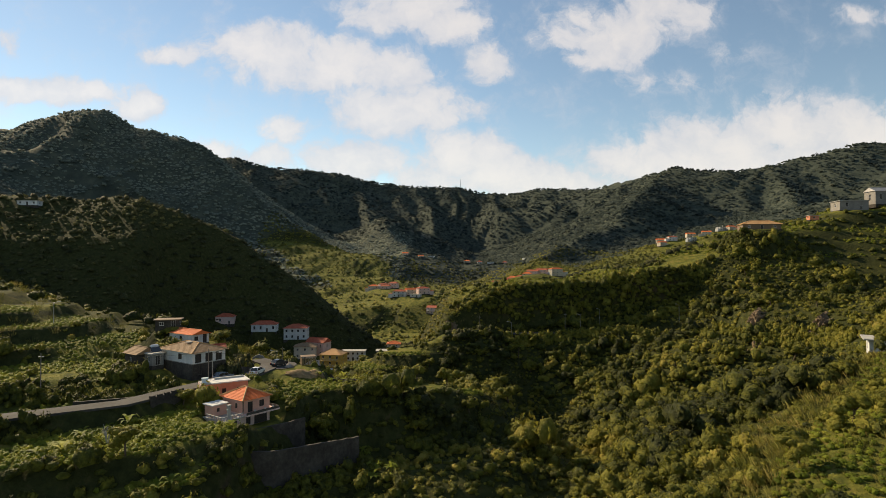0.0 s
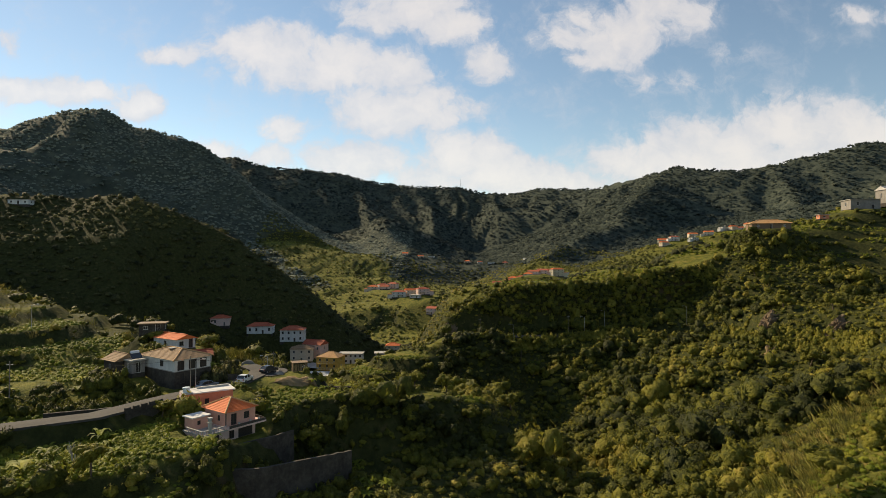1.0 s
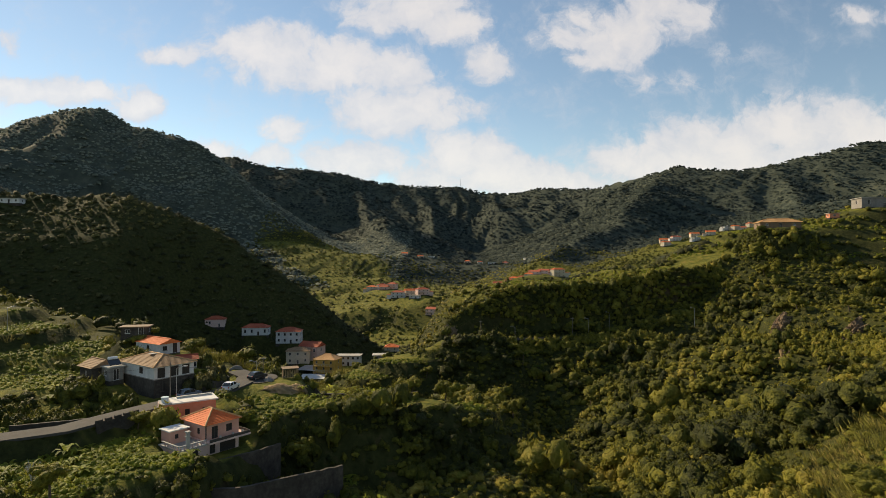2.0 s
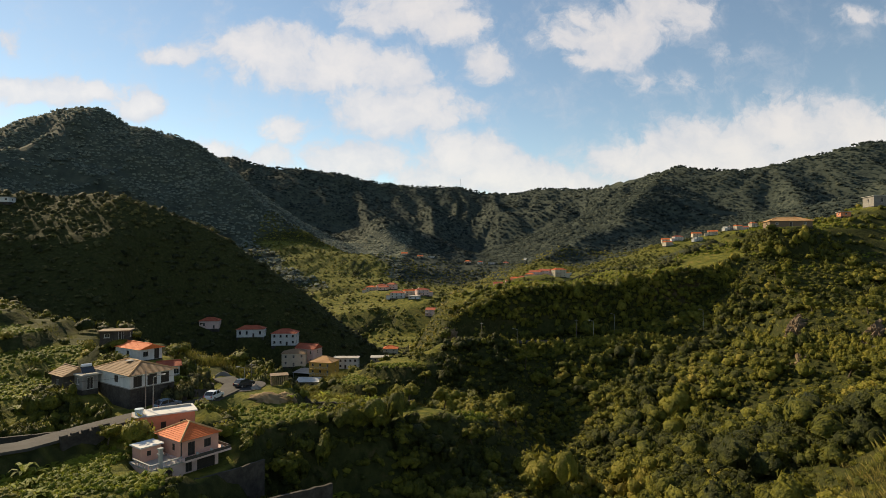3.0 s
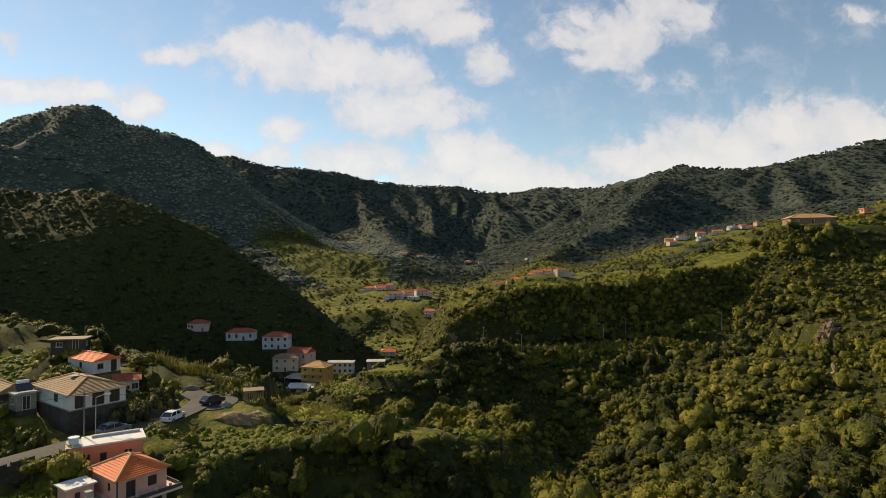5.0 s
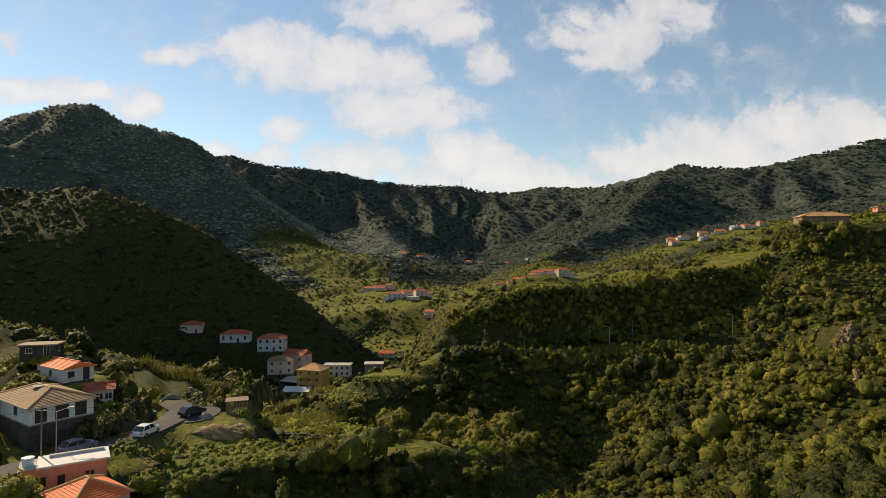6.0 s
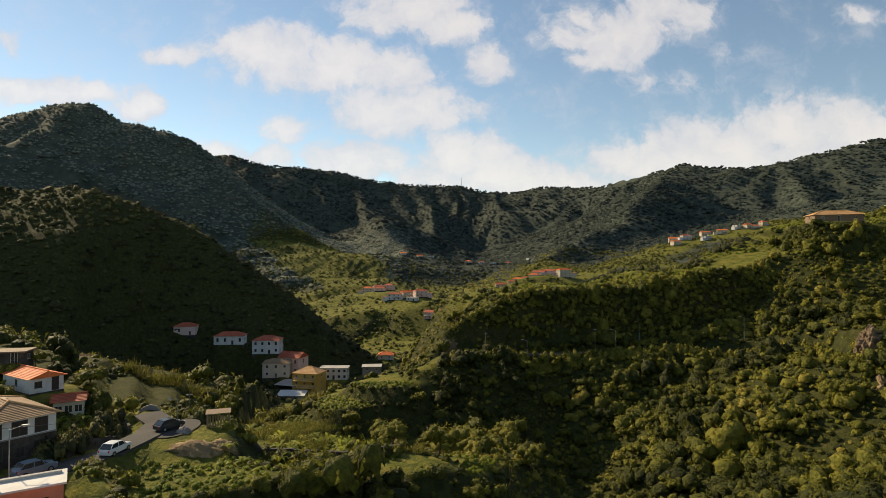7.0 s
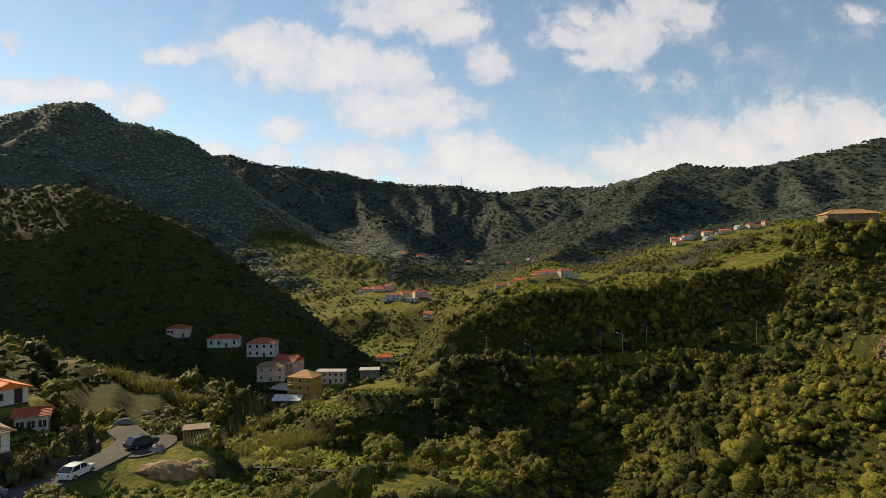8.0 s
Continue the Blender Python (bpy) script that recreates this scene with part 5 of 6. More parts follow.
simple_house(-124, 240, 23.0, 12, 13.0, 7.0, 3.0, WHITE, BROWN_TILE, "gable", 1.6, "low white farmhouse with brown tiled roof", 4, 1, 7)
simple_house(88.2, 112, 38.6, -32, 8.0, 6.0, 5.6, WHITE, CONCRETE, "flat", 0, "white two-storey house with grey flat overhanging roof", 2, 2, 1, over=1.0)

# ---- the shaded village in the hollow ----
for x, y, z, rot, w, d, hgt, wall, tile, kind, rise, label, n, s in (
        (-100, 321, 19.5, 6, 13.5, 7, 4.0, WHITE, RED_TILE, "hip", 1.8, "white single-storey house with dark red hip roof", 4, 1),
        (-82.5, 322, 15.2, 4, 12.5, 9, 6.2, WHITE, RED_TILE, "hip", 2.0, "white two-storey house with dark red hip roof", 4, 2),
        (-74, 308, 6.8, 8, 11.5, 8, 6.4, CREAM, BROWN_TILE, "hip", 1.7, "cream two-storey house with brown hip roof", 3, 2),
        (-69, 317, 6.0, -20, 11, 8, 8.2, PALE_PINK, RED_TILE, "gable", 2.2, "dusky pink house with red tiled gable roof", 3, 2),
        (-57, 298, 1.8, -14, 11.5, 9, 9.0, YELLOW, TAN_TILE, "hip", 2.4, "ochre yellow three-storey villa with tan hip roof", 3, 3),
        (-49, 314, 4.5, 0, 12.5, 6, 5.2, WHITE, CONCRETE, "flat", 0, "long white house with flat roof", 5, 2),
        (-34, 332, 2.0, 5, 9, 7, 5.0, BLOCK, CONCRETE, "flat", 0, "unpainted grey flat-roofed building", 2, 2),
        (-127, 334, ground_at(-127, 330.5) + .2, 10, 10, 7, 4.2, PALE_PINK, RED_TILE, "hip", 1.7, "small house with red roof on the shaded hillside", 2, 1),
        (-37, 430, -9.0, 0, 10, 8, 5.5, CREAM, ORANGE_TILE, "hip", 2.0, "house with bright orange roof in the valley", 2, 2)):
    simple_house(x, y, z, rot, w, d, hgt, wall, tile, kind, rise, label, n, s)


def open_shed(x, y, z, rot):
    h = thing("shed", pose(x, y, z, 0, 0, rot), "low block shed with white sheet roof", "shed")
    block_walls(h, 11, 6, -2, 2.6, BLOCK, {"front": [(1.5, 0, 2.2, 2.0, "opening"), (7.0, 1.0, 1.4, .9, "window")]}, DARK_FRAME, FILLS)
    bm = bmesh.new()
    slab(bm, [(-5.9, -3.5, 2.65), (5.9, -3.5, 2.65), (5.9, 3.4, 3.6), (-5.9, 3.4, 3.6)], 0.12)
    part("roof", bm, WHITE_ROOF, h, "white coated sheet roof")


def villa_extras():
    """Balconies on the ochre villa and the pillared wall before it."""
    v = thing("villa_balcony", pose(-57, 298, 1.8, 0, 0, -14), "ochre balconies with pale railings on the villa front", "balcony")
    for z in (3.0, 6.0):
        part("slab", boxed(0, -5.3, z - .1, 9.5, 1.6, .2), YELLOW, v)
        part("rail", boxed(0, -6.0, z + .95, 9.5, .1, .1), CREAM, v)
        for k in range(12):
            part("baluster", boxed(-4.6 + k * .84, -6.0, z + .1, .12, .1, .85), CREAM, v)
    for x in (-4.5, 0, 4.5):
        part("pillar", boxed(x, -6.0, -1.0, .35, .35, 3.9), YELLOW, v)
    w = thing("pillared_wall", pose(-44, 290, 1.5, 0, 0, 4), "low wall with a row of pale posts", "wall")
    part("base", boxed(0, 0, -2.5, 17, .4, 3.0), BLOCK, w)
    for k in range(12):
        part("post", boxed(-8 + k * 1.45, 0, .5, .4, .42, 1.3), CREAM, w)
    part("cap", boxed(0, 0, 1.8, 17, .3, .12), CREAM, w)


villa_extras()
open_shed(-62, 289, .6, 0)
sheet = thing("carport", pose(-66, 299, 2.2, 0, 0, -20), "open carport with grey corrugated roof", "carport")
bm = bmesh.new()
slab(bm, [(-5, -4, 3.2), (5, -4, 3.2), (5, 4, 4.2), (-5, 4, 4.2)], 0.1)
part("roof", bm, SHEET, sheet, "grey corrugated metal roof")
for px_, py_ in ((-4.7, -3.7), (4.7, -3.7), (-4.7, 3.7), (4.7, 3.7)):
    part("post", boxed(px_, py_, -2.5, .16, .16, 5.7 if py_ < 0 else 6.6), STEEL, sheet)

# ---- houses on the hilltop and the far slopes ----
simple_house(137, 247, 72.6, -12, 15, 8, 2.3, BROWN_WOOD, TAN_TILE, "hip", 1.7, "long house with orange hip roof on the hilltop", 3, 1, 7)
simple_house(187, 262, 82.2, -8, 12, 8, 4.2, BLOCK, CONCRETE, "flat", 0, "unfinished grey block building with flat roof", 2, 1, 1)
simple_house(203, 264, 85.2, 0, 10, 7, 6.0, BLOCK, SHEET, "gable", 1.8, "grey shed building with sheet roof on the hilltop", 2, 1, 4, "barn")
simple_house(170, 262, 78.0, -5, 4, 3, 1.8, SALMON, CONCRETE, "flat", 0, "tiny terracotta hut on the hilltop", 1, 1, 1, "hut", door=False)


def far_houses():
    rng = random.Random(4)
    looks = [(WHITE, RED_TILE, "white house with red tiled roof on the far terraces"), (CREAM, ORANGE_TILE, "cream house with orange tiled roof on the far terraces"), (PALE_PINK, RED_TILE, "pale pink house with red roof on the far terraces"),
             (WHITE, CONCRETE, "white flat-roofed house on the far terraces")]
    for x, y, big in FAR_SPOTS:
        wall, tile, label = looks[rng.randrange(4)]
        w, d, hgt = rng.uniform(8, 11) + 3 * big, rng.uniform(6.5, 8.5), (2.9, 5.6, 8.4)[big]
        ground_z = min(ground_at(x + dx, y + dy) for dx in (-4, 4) for dy in (-4, 0))
        h = simple_house(x, y, ground_z + 1.1, rng.uniform(-30, 30), w, d, hgt, wall, tile, "flat" if tile is CONCRETE else rng.choice(("hip", "gable")), 1.8, label, 2 + (big > 0), 1 + big, 3, "house", "houses on the far terraces")
        if big:
            side = rng.choice((-1, 1))
            part("annex", boxed(side * w * .66, -d * .12, -1.2, w * .34, d * .7, hgt * .55 + 1.2), wall, h)
            part("annex_roof", soft(boxed(side * w * .66, -d * .12, hgt * .55, w * .38, d * .78, .25), .04), tile, h)
            part("terrace_slab", soft(boxed(-side * w * .2, -d * .5 - 1.0, hgt * .5, w * .5, 2.0, .2), .04), CONCRETE, h)
            part("chimney", boxed(-side * w * .25, d * .1, hgt, .8, .8, 2.4), wall, h)


far_houses()


# ---- roads and walls ----
def strip(name, line, half, mat, label, lift=0.05, kind="structure"):
    """A road laid along a line, draped on the made ground."""
    pts = []
    for (a, b) in zip(line, line[1:]):
        n = max(2, int(math.dist(a[:2], b[:2]) / 2.0))
        pts += [Vector(a).lerp(Vector(b), k / n) for k in range(n)]
    pts.append(Vector(line[-1]))
    bm = bmesh.new()
    rows = []
    for k, p in enumerate(pts):
        t = pts[min(k + 1, len(pts) - 1)] - pts[max(k - 1, 0)]
        s = Vector((t.y, -t.x, 0)).normalized()
        rows.append([bm.verts.new(p + s * o + Vector((0, 0, dz))) for o, dz in ((-half, -.3), (-half, lift), (0, lift + .05), (half, lift), (half, -.3))])
    for a, b in zip(rows, rows[1:]):
        for j in range(4):
            bm.faces.new([a[j], a[j + 1], b[j + 1], b[j]])
    return tagged(part(name, bm, mat), label, "road", kind=kind)


def stone_wall(name, line, hgt, thick, mat, label, foot=0.8, wobble=0.12, category="wall", step=0.7, kind="structure"):
    """A wall along a line of (x, y) or (x, y, top), standing in the ground, with an uneven face and top."""
    pts = []
    for a, b in zip(line, line[1:]):
        n = max(1, int(math.dist(a[:2], b[:2]) / step))
        pts += [Vector(a).lerp(Vector(b), k / n) for k in range(n)]
    pts.append(Vector(line[-1]))
    bm = bmesh.new()
    rows = []
    for k, p in enumerate(pts):
        t = pts[min(k + 1, len(pts) - 1)] - pts[max(k - 1, 0)]
        s = Vector((t.y, -t.x, 0)).normalized()
        z0 = ground_at(p.x, p.y)
        top = p.z if len(line[0]) == 3 else z0 + hgt
        top += noise.noise((p.x * .9, p.y * .9, 0)) * wobble
        low = min(z0, top - hgt) - foot
        ring = []
        for o, z in ((-1, low), (-1, (low + top) / 2), (-.9, top), (.9, top), (1, (low + top) / 2), (1, low)):
            j = noise.noise((p.x * 1.3, p.y * 1.3, z * 1.3)) * wobble * .8
            ring.append(bm.verts.new((p.x + s.x * (o * thick / 2 + j), p.y + s.y * (o * thick / 2 + j), z)))
        rows.append(ring)
    for a, b in zip(rows, rows[1:]):
        for j in range(5):
            bm.faces.new([a[j], a[j + 1], b[j + 1], b[j]])
    bm.faces.new(rows[0])
    bm.faces.new(rows[-1][::-1])
    return tagged(part(name, bm, mat), label, category, kind=kind)


strip("road", WEST_ROAD, 2.0, ASPHALT, "narrow worn grey asphalt lane past the houses")
strip("road", CLIFF_ROAD, 2.5, ASPHALT, "asphalt road along the foot of the cliff")
yard = bmesh.new()
bmesh.ops.create_circle(yard, cap_ends=True, segments=20, radius=1, matrix=pose(-36.5, 130.5, 35.75) @ Matrix.Diagonal((2.9, 4.6, 1, 1)))
tagged(part("pavement", yard, ASPHALT), "worn asphalt parking place beside the lane", "pavement", kind="structure")
stone_wall("retaining_wall", [(-48.0, 94.0, 37.2), (-45.3, 99.8, 37.1)], 2.4, .45, STONE, "dark stone retaining wall below the lane")
for k in range(5):
    p = Vector((-47.8, 94.2)).lerp(Vector((-45.5, 99.4)), k / 4)
    tagged(part("parapet_block", soft(boxed(p.x, p.y, 37.0, .5, .9, .5, -22), .04), STONE), "dark stone block on the lane parapet", "block", "parapet blocks")
stone_wall("retaining_wall", [(-29.5, 87.5, 30.6), (-26, 88.5, 30.4), (-15, 101.5, 28.6)], 4, .5, STONE, "tall dark stone retaining wall below the garden")
stone_wall("retaining_wall", [(-30.5, 93.0, 32.4), (-27.0, 97.0, 32.2), (-24.5, 101.5, 32)], 2.2, .35, STONE, "dark stone wall below the pink house")
stone_wall("garden_wall", [(-43.0, 116.5), (-42.2, 124), (-43.5, 131), (-46.8, 135)], 1.7, .4, STONE, "dark stone garden wall beside the lane")
stone_wall("terrace_wall", [(-27, 131.6), (-22, 132.5), (-13, 131.5), (-5, 135)], 1.3, .6, STONE, "dark dry-stone wall between the terraces")
stone_wall("lane_wall", [(-46.5, 139.5), (-42, 141), (-36, 140), (-33.5, 136)], 0.8, .35, BLOCK, "low grey concrete wall at the bend of the lane")
stone_wall("terrace_wall", [(-64, 99), (-60, 101), (-55, 103.5)], .9, .5, STONE, "dark dry-stone terrace wall under the bushes")
stone_wall("parapet", [(95.5, 195.5, 36.0), (99, 193.2, 35.9)], 1.6, .4, WHITE, "low white wall at the bend of the road", wobble=.02)

# ---- cars, lamps, poles, heaps ----
def car(m, paint, label):
    c = thing("car", m, label, "car")
    prof = [(-1.95, .35), (-1.98, .72), (-1.8, .86), (-1.05, .95), (1.75, .98), (1.95, .8), (1.97, .4), (1.9, .28), (-1.85, .26)]
    cab = [(-1.1, .95), (-.45, 1.42), (.2, 1.5), (1.2, 1.45), (1.8, .98)]

    def swept(points, half, top=1.0):
        bm = bmesh.new()
        a = [bm.verts.new((x, -half * (top if z > 1.2 else 1), z)) for x, z in points]
        b = [bm.verts.new((x, half * (top if z > 1.2 else 1), z)) for x, z in points]
        bm.faces.new(a)
        bm.faces.new(b[::-1])
        for k in range(len(points)):
            bm.faces.new([a[k], b[k], b[(k + 1) % len(points)], a[(k + 1) % len(points)]])
        return bm
    part("body", soft(swept(prof, .84), .06), paint, c)
    part("windows", swept(cab, .76, .86), GLASS, c, "dark car windows")
    part("roof", soft(swept([(-.5, 1.41), (.2, 1.53), (1.25, 1.48), (1.1, 1.4)], .66), .02), paint, c)
    for x, a, b in ((-.75, .55, 1.2), (.35, .05, .05), (1.5, 1.0, 1.45)):
        for s in (-1, 1):
            bm = bmesh.new()
            rod(bm, (x if x < 1 else 1.75, s * .77, .95), ({-.75: -.45, .35: .3, 1.5: 1.2}[x], s * .66, 1.45), .045, .04, 5)
            part("pillar", bm, paint, c)
    for x in (-1.25, 1.2):
        for s in (-1, 1):
            bm = bmesh.new()
            rod(bm, (x, s * .66, .31), (x, s * .87, .31), .31, .31, 16)
            w = part("wheel", bm, RUBBER, c)
            bm = bmesh.new()
            rod(bm, (x, s * .8, .31), (x, s * .885, .31), .18, .17, 10)
            part("rim", bm, STEEL, w)
    for s in (-1, 1):
        part("headlight", boxed(-1.93, s * .58, .62, .14, .34, .16), LAMP_GLASS, c)
        part("tail_light", boxed(1.93, s * .66, .66, .1, .18, .24), TAIL_RED, c)
        part("mirror", boxed(-.75, s * .93, .95, .1, .16, .12), paint, c)
    return c


car(pose(-38.6, 119.0, 36.08, 0, 0, 262), WHITE_PAINT, "small white hatchback parked on the lane")
car(pose(-37.2, 129.8, 35.8, 0, 0, 240), DARK_PAINT, "dark hatchback parked in the lay-by")
car(pose(-42.6, 110.8, 36.62, 0, 0, 240), BLUE_PAINT, "blue-grey car parked below the white house")


def street_lamp(x, y, hgt, toward, name="street_lamp"):
    z = ground_at(x, y) - .2
    lamp = thing(name, pose(x, y, z, 0, 0, toward), "grey steel street lamp beside the road", "street lamp", "street lamps")
    bm = bmesh.new()
    rod(bm, (0, 0, 0), (0, 0, hgt), .08, .05, 8)
    part("pole", bm, STEEL, lamp)
    bm = bmesh.new()
    rod(bm, (0, 0, hgt - .05), (1.1, 0, hgt + .25), .045, .04, 6)
    part("arm", bm, STEEL, lamp)
    head = part("lamp_head", soft(boxed(1.35, 0, hgt + .2, .7, .26, .14), .03), STEEL, lamp)
    part("lens", boxed(1.38, 0, hgt + .16, .5, .2, .05), LAMP_GLASS, head, "pale lamp lens")


for x, y, a in ((25.5, 213.5, 180), (52.5, 218.5, 150), (62, 226, 200), (89.5, 216.5, 190), (-40.5, 139.5, 180), (-43.8, 108.8, 30), (-92, 135, 0)):
    street_lamp(x, y, 7.2 if y > 180 else 5.6, a)


def utility_pole(x, y, hgt):
    p = thing("utility_pole", pose(x, y, ground_at(x, y) - .3), "grey timber utility pole with crossbar", "pole", "utility poles")
    bm = bmesh.new()
    rod(bm, (0, 0, 0), (0, 0, hgt), .1, .07, 8)
    part("pole", bm, POLE_WOOD, p)
    part("crossbar", boxed(0, 0, hgt - .6, 1.1, .09, .09), STEEL, p)
    return Vector((x, y, ground_at(x, y) + hgt - .8))


heads = [utility_pole(*a) for a in ((-71, 101, 8), (-43.3, 105.6, 8.2), (-40.2, 143, 7.5), (13.5, 212.5, 7.5), (48, 224.5, 7.5))]


def cable(a, b, sag):
    cu = bpy.data.curves.new("cable", "CURVE")
    cu.dimensions, cu.bevel_depth, cu.bevel_resolution = "3D", .018, 0
    sp = cu.splines.new("POLY")
    sp.points.add(10)
    for k in range(11):
        t = k / 10
        q = a.lerp(b, t) - Vector((0, 0, sag * 4 * t * (1 - t)))
        sp.points[k].co = (*q, 1)
    cu.materials.append(RUBBER)
    tagged(new("cable", cu), "thin black overhead cable between poles", "cable", "overhead cables")


cable(heads[0], heads[1], .8)
cable(heads[1], heads[2], 1.0)


def heap(name, x, y, r, hgt, mat, label, seed):
    bm = bmesh.new()
    bmesh.ops.create_icosphere(bm, subdivisions=4, radius=1)
    for v in bm.verts:
        n = v.co.normalized()
        k = 1 + .28 * noise.fractal(n * 4.5 + Vector((seed, 0, 0)), .5, 2, 6)
        v.co = Vector((x + n.x * r[0] * k, y + n.y * r[1] * k, max(0, n.z) * (hgt + .5) * k - .5))
    low = height(np.array([v.co.x for v in bm.verts]), np.array([v.co.y for v in bm.verts]))
    for v, z in zip(bm.verts, low):
        v.co.z += z
    return tagged(part(name, bm, mat, smooth=True), label, "heap")


heap("earth_mound", -30.5, 123.0, (3.6, 2.0), .6, EARTH, "heap of dry brown earth and rubble", 1)
heap("earth_mound", -27.5, 125.0, (1.8, 1.3), .4, EARTH, "low heap of dry straw-coloured earth", 2)
heap("tarpaulin", -34.6, 128.6, (1.0, .8), .8, BLOCK, "pile covered with a grey tarpaulin beside a car", 3)


def pergola(x, y, rot):
    z = ground_at(x, y)
    p = thing("pergola", pose(x, y, z, 0, 0, rot), "small timber frame hut with pale slatted sides", "hut")
    for a in (-1.5, 1.5):
        for b in (-1.2, 1.2):
            part("post", boxed(a, b, -.4, .14, .14, 2.3), BROWN_WOOD, p)
    part("roof", boxed(0, 0, 1.9, 3.4, 2.8, .1), BROWN_WOOD, p, "weathered flat board roof")
    for k in range(9):
        part("slat", boxed(-1.4 + k * .35, -1.24, .1, .22, .04, 1.6), EARTH, p)
    for k in range(7):
        part("slat", boxed(-1.54, -1.05 + k * .35, .1, .04, .22, 1.6), EARTH, p)


pergola(-31.3, 132.5, 20)


def parasol(x, y):
    p = thing("parasol", pose(x, y, ground_at(x, y)), "open green canvas parasol beside the farmhouse", "parasol")
    bm = bmesh.new()
    rod(bm, (0, 0, 0), (0, 0, 2.4), .04, .04, 6)
    part("pole", bm, STEEL, p)
    bm = bmesh.new()
    bmesh.ops.create_cone(bm, cap_ends=False, segments=8, radius1=2.0, radius2=.05, depth=.7, matrix=pose(0, 0, 2.3))
    part("canopy", bm, GREEN_CLOTH, p)


simple_house(-246, 339, ground_at(-246, 336) + .6, 8, 11, 6, 2.6, WHITE, CONCRETE, "flat", 0, "low pale farm shed on the hill crest", 3, 1, 1, "farm_shed")
parasol(-114, 238)
mast = thing("radio_mast", pose(67, 2178, ground_at(67, 2178)), "thin steel radio mast on the mountain ridge", "mast")
bm = bmesh.new()
rod(bm, (0, 0, 0), (0, 0, 34), .9, .5, 6)
part("tower", bm, STEEL, mast)


# ---- bare rock on the slopes ----
def outcrop(x, y, z, r, hgt, toward, label, seed, mat=ROCK):
    """A steep rock face standing out of the slope."""
    bm = bmesh.new()
    bmesh.ops.create_icosphere(bm, subdivisions=5, radius=1)
    for v in bm.verts:
        n = v.co.normalized()
        k = 1 + .22 * noise.fractal(n * 2.2 + Vector((seed, 0, 0)), .6, 2.1, 7) + .08 * noise.noise(Vector((n.x * 6, n.y * 6, n.z * 4)) + Vector((0, seed, 0)))
        v.co = Vector((n.x * r[0], n.y * r[1], n.z * hgt)) * k
    bm.transform(pose(x, y, z, 0, 0, toward))
    return tagged(part("rock_outcrop", bm, mat), label, "rock", "rock outcrops")


outcrop(100.5, 181, 39.0, (5.2, 3.0), 5.0, 40, "bare red-brown rock face above the road", 1)
outcrop(111.5, 165, 39.2, (8.0, 3.4), 4.6, 35, "bare red-brown rock cutting above the road", 2)
outcrop(91.5, 165.5, 31.6, (5.4, 3.0), 4.4, 45, "landslip of ochre rock and earth", 3, EARTH)
outcrop(2.5, 221, 31.5, (3.4, 3.0), 4.6, 20, "steep brown rock end of the cliff", 4)


# ---- single plants ----
def palm(x, y, hgt, seed):
    """A palm: a slim ringed trunk and a head of arching, feathered fronds."""
    rng = random.Random(seed)
    p = thing("palm_tree", pose(x, y, ground_at(x, y) - .2), "small palm with arching fronds beside the cliff road", "palm tree", "palms by the cliff road")
    bm = bmesh.new()
    for k in range(6):
        rod(bm, (.05 * k, 0, hgt * k / 6), (.05 * (k + 1), 0, hgt * (k + 1) / 6), .17, .13, 7)
    part("trunk", bm, BARK, p)
    for k in range(13):
        a, up = k * 2.4 + rng.uniform(-.2, .2), rng.uniform(.25, 1.1)
        d, side = Vector((math.cos(a), math.sin(a), 0)), Vector((-math.sin(a), math.cos(a), 0))
        foot = Vector((.3, 0, hgt))
        spine = [foot + d * (2.3 * t) + Vector((0, 0, up * 2.0 * t - 1.9 * t * t)) for t in (0, .2, .4, .6, .8, 1)]
        bm = bmesh.new()
        for q, r in zip(spine, spine[1:]):
            rod(bm, q, r, .03, .025, 4)
            for w in (-1, 1):
                for f in (.2, .6):
                    c = q.lerp(r, f)
                    bm.faces.new([bm.verts.new(v) for v in (c - d * .06, c + d * .1, c + side * w * .55 + d * .3 - Vector((0, 0, .22)))])
        part("frond", bm, CROP, p)


palm(27, 205, 4.2, 1)
palm(31.5, 203, 3.0, 2)


def bare_shrub(x, y, hgt, seed):
    """A dead shrub: pale branches that fork from one foot."""
    rng = random.Random(seed)
    bm = bmesh.new()
    for k in range(9):
        a = k * .7 + rng.uniform(-.2, .2)
        elbow = Vector((math.cos(a) * rng.uniform(.15, .4), math.sin(a) * rng.uniform(.15, .4), hgt * rng.uniform(.4, .6)))
        rod(bm, (0, 0, -.2), elbow, .07, .05, 5)
        for turn in (-.5, .4):
            tip = elbow + Vector((math.cos(a + turn) * rng.uniform(.3, .7), math.sin(a + turn) * rng.uniform(.3, .7), hgt * rng.uniform(.3, .5)))
            rod(bm, elbow, tip, .05, .02, 4)
    bm.transform(Matrix.Translation((x, y, ground_at(x, y))))
    tagged(part("dead_shrub", bm, CONCRETE), "pale leafless dead shrub on the terrace", "shrub")


bare_shrub(-46.6, 79.6, 2.6, 5)


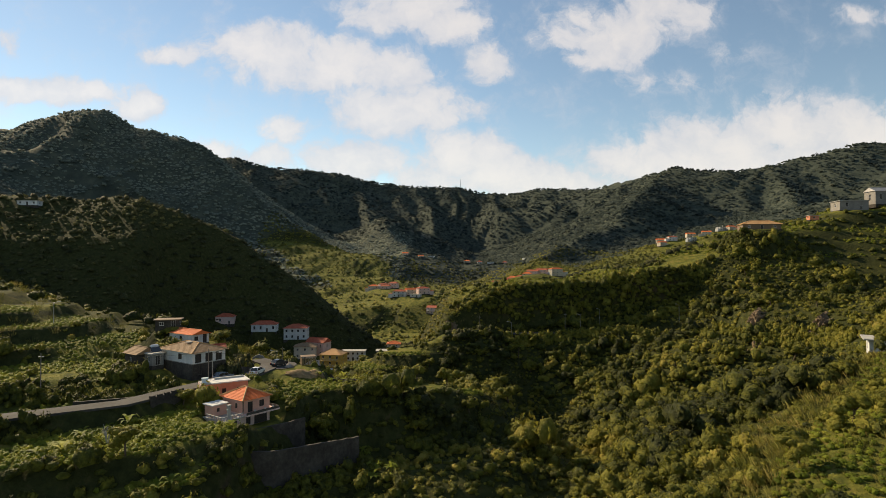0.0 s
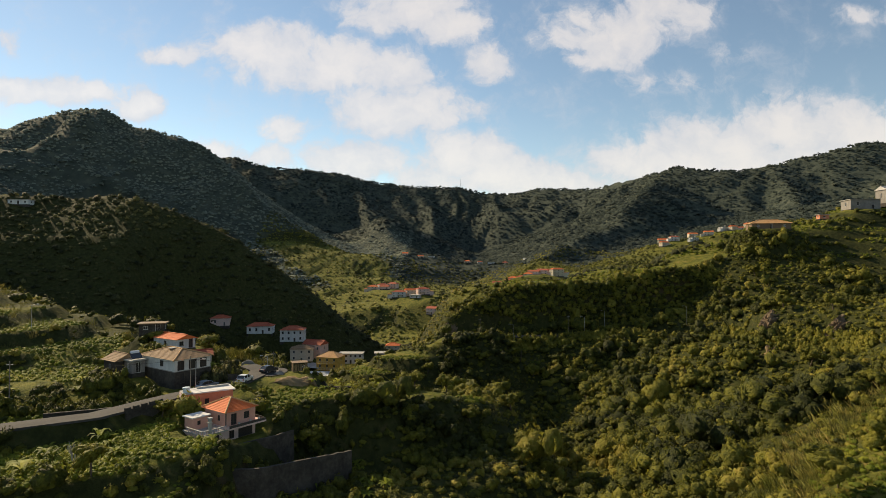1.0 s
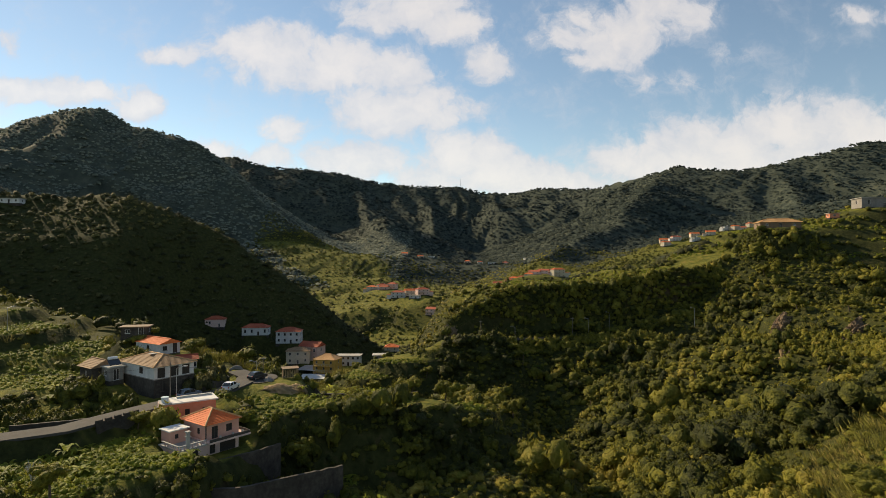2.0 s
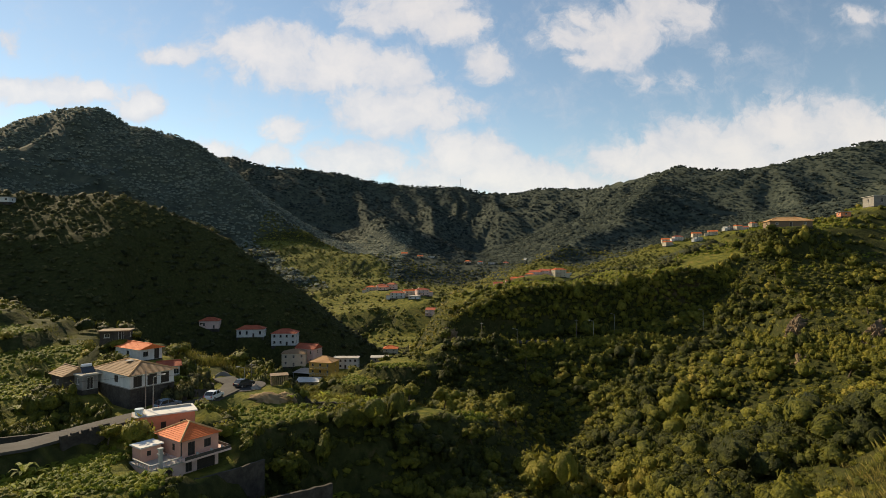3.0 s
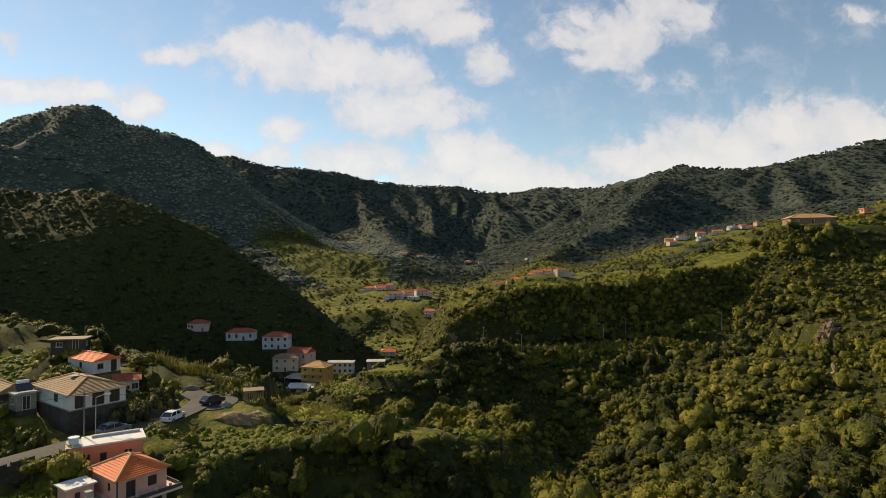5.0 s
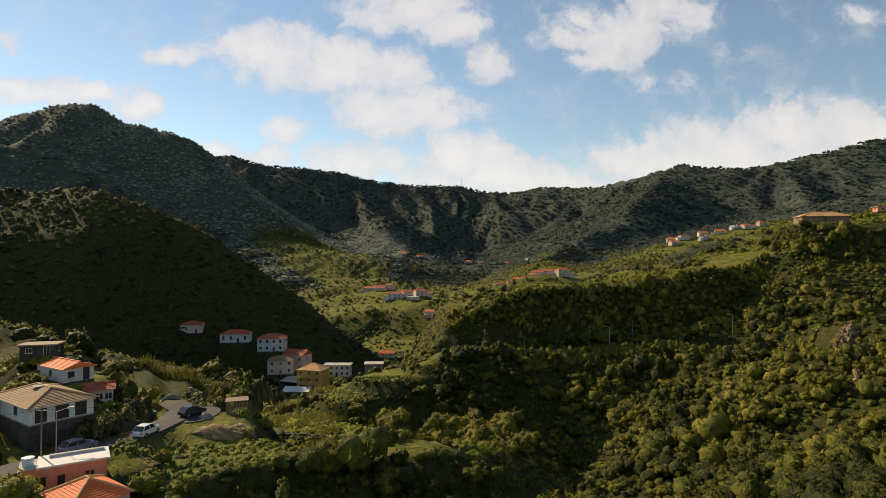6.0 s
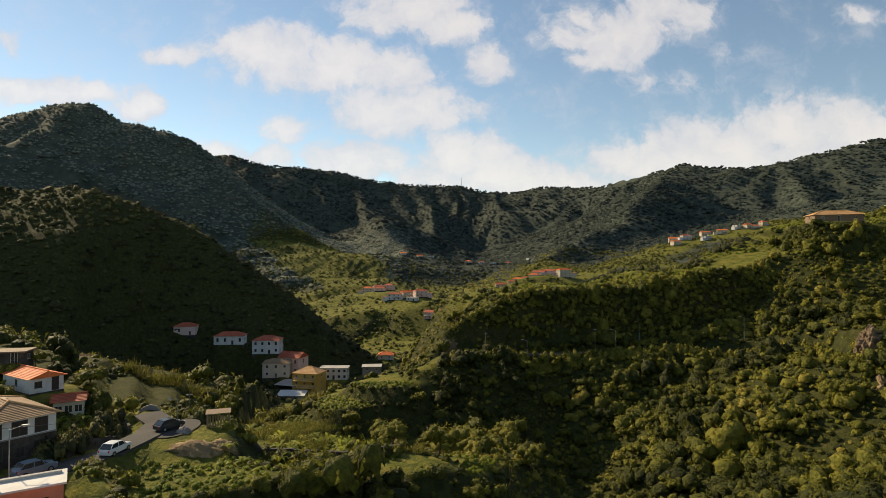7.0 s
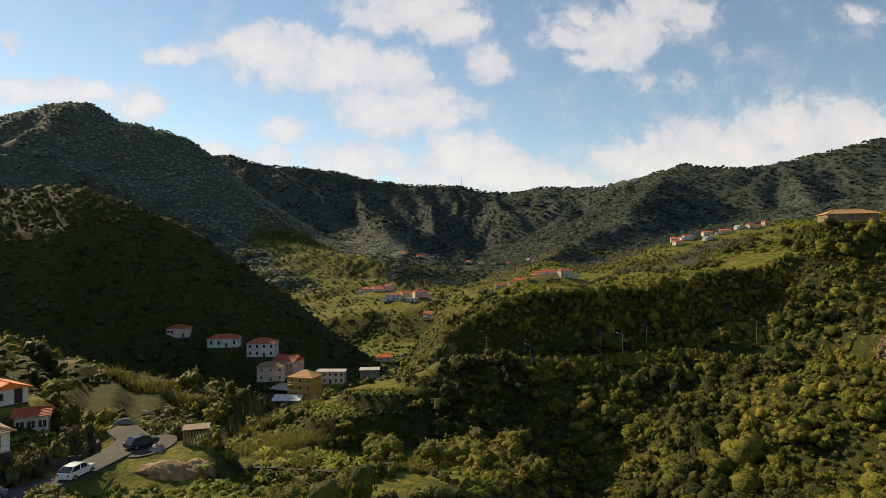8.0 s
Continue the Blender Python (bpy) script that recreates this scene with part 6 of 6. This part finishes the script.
# ---- trees ----
def tree_parts(seed, hgt, crown_r):
    rng = np.random.default_rng(seed)
    bm = bmesh.new()
    lean = rng.normal(0, .06, 2)
    fork = Vector((lean[0] * hgt, lean[1] * hgt, hgt * .3))
    rod(bm, (0, 0, -.6), fork, hgt * .035, hgt * .022, 7)
    tips = []
    for k in range(5):
        a = k * 1.257 + rng.uniform(-.4, .4)
        tip = fork + Vector((math.cos(a) * crown_r * .6, math.sin(a) * crown_r * .6, hgt * rng.uniform(.2, .38)))
        rod(bm, fork, tip, hgt * .016, hgt * .006, 5)
        tips.append(tip)
    shapes, ways = [], []
    for k, tip in enumerate(tips + [fork + Vector((0, 0, hgt * .3))]):
        co, out = bush_shape(seed * 10 + k, 110, .1, 4, .85, .5, .6)
        s = crown_r * rng.uniform(.6, .85)
        shapes.append(co * s + np.array(tip) - (0, 0, s * .55))
        ways.append(out)
    me = bpy.data.meshes.new("crown")
    co, out = np.concatenate(shapes), np.concatenate(ways)
    fill(me, co, np.arange(len(co)).reshape(-1, 3))
    out = out / np.linalg.norm(out, axis=1, keepdims=True)
    me.attributes.new("custom_normal", "FLOAT_VECTOR", "POINT").data.foreach_set("vector", out.astype(np.float32).ravel())
    me.attributes.new("tint", "FLOAT", "POINT").data.foreach_set("value", np.full(len(co), rng.uniform(.3, .65), np.float32))
    me.materials.append(SCRUB)
    return bm, me


def trees():
    kinds = []
    for k, (hgt, r) in enumerate(((5.5, 2.2), (6.5, 2.6), (4.5, 2.0), (7.5, 2.8))):
        bm, crown = tree_parts(100 + k, hgt, r)
        t = thing("tree", pose(0, 0, 0), "broad-leaved dark green tree on the slope", "tree", "trees on the valley slopes")
        part("trunk", bm, BARK, t)
        c = new("crown", crown)
        c.parent = t
        kinds.append(t)
    x, y, rng = sown(-110, 130, 70, 236, 11, 31)
    keep = tall_ground(x, y) & (np.hypot(x + 31, y - 87) > 9) & ((x > -30) | (y < 146)) & (steepness(x, y) > .28) & (rng.random(len(x)) < .75)
    used = set()
    x, y = x[keep], y[keep]
    for a, b, z in zip(x, y, height(x, y)):
        k = int(rng.integers(4))
        m = Matrix.Translation((a, b, z)) @ pose(0, 0, 0, 0, 0, rng.uniform(0, 360)) @ Matrix.Scale(rng.uniform(.6, 1.05), 4)
        if k in used:
            copy_thing(kinds[k], m)
        else:
            used.add(k)
            kinds[k].matrix_basis = m


trees()
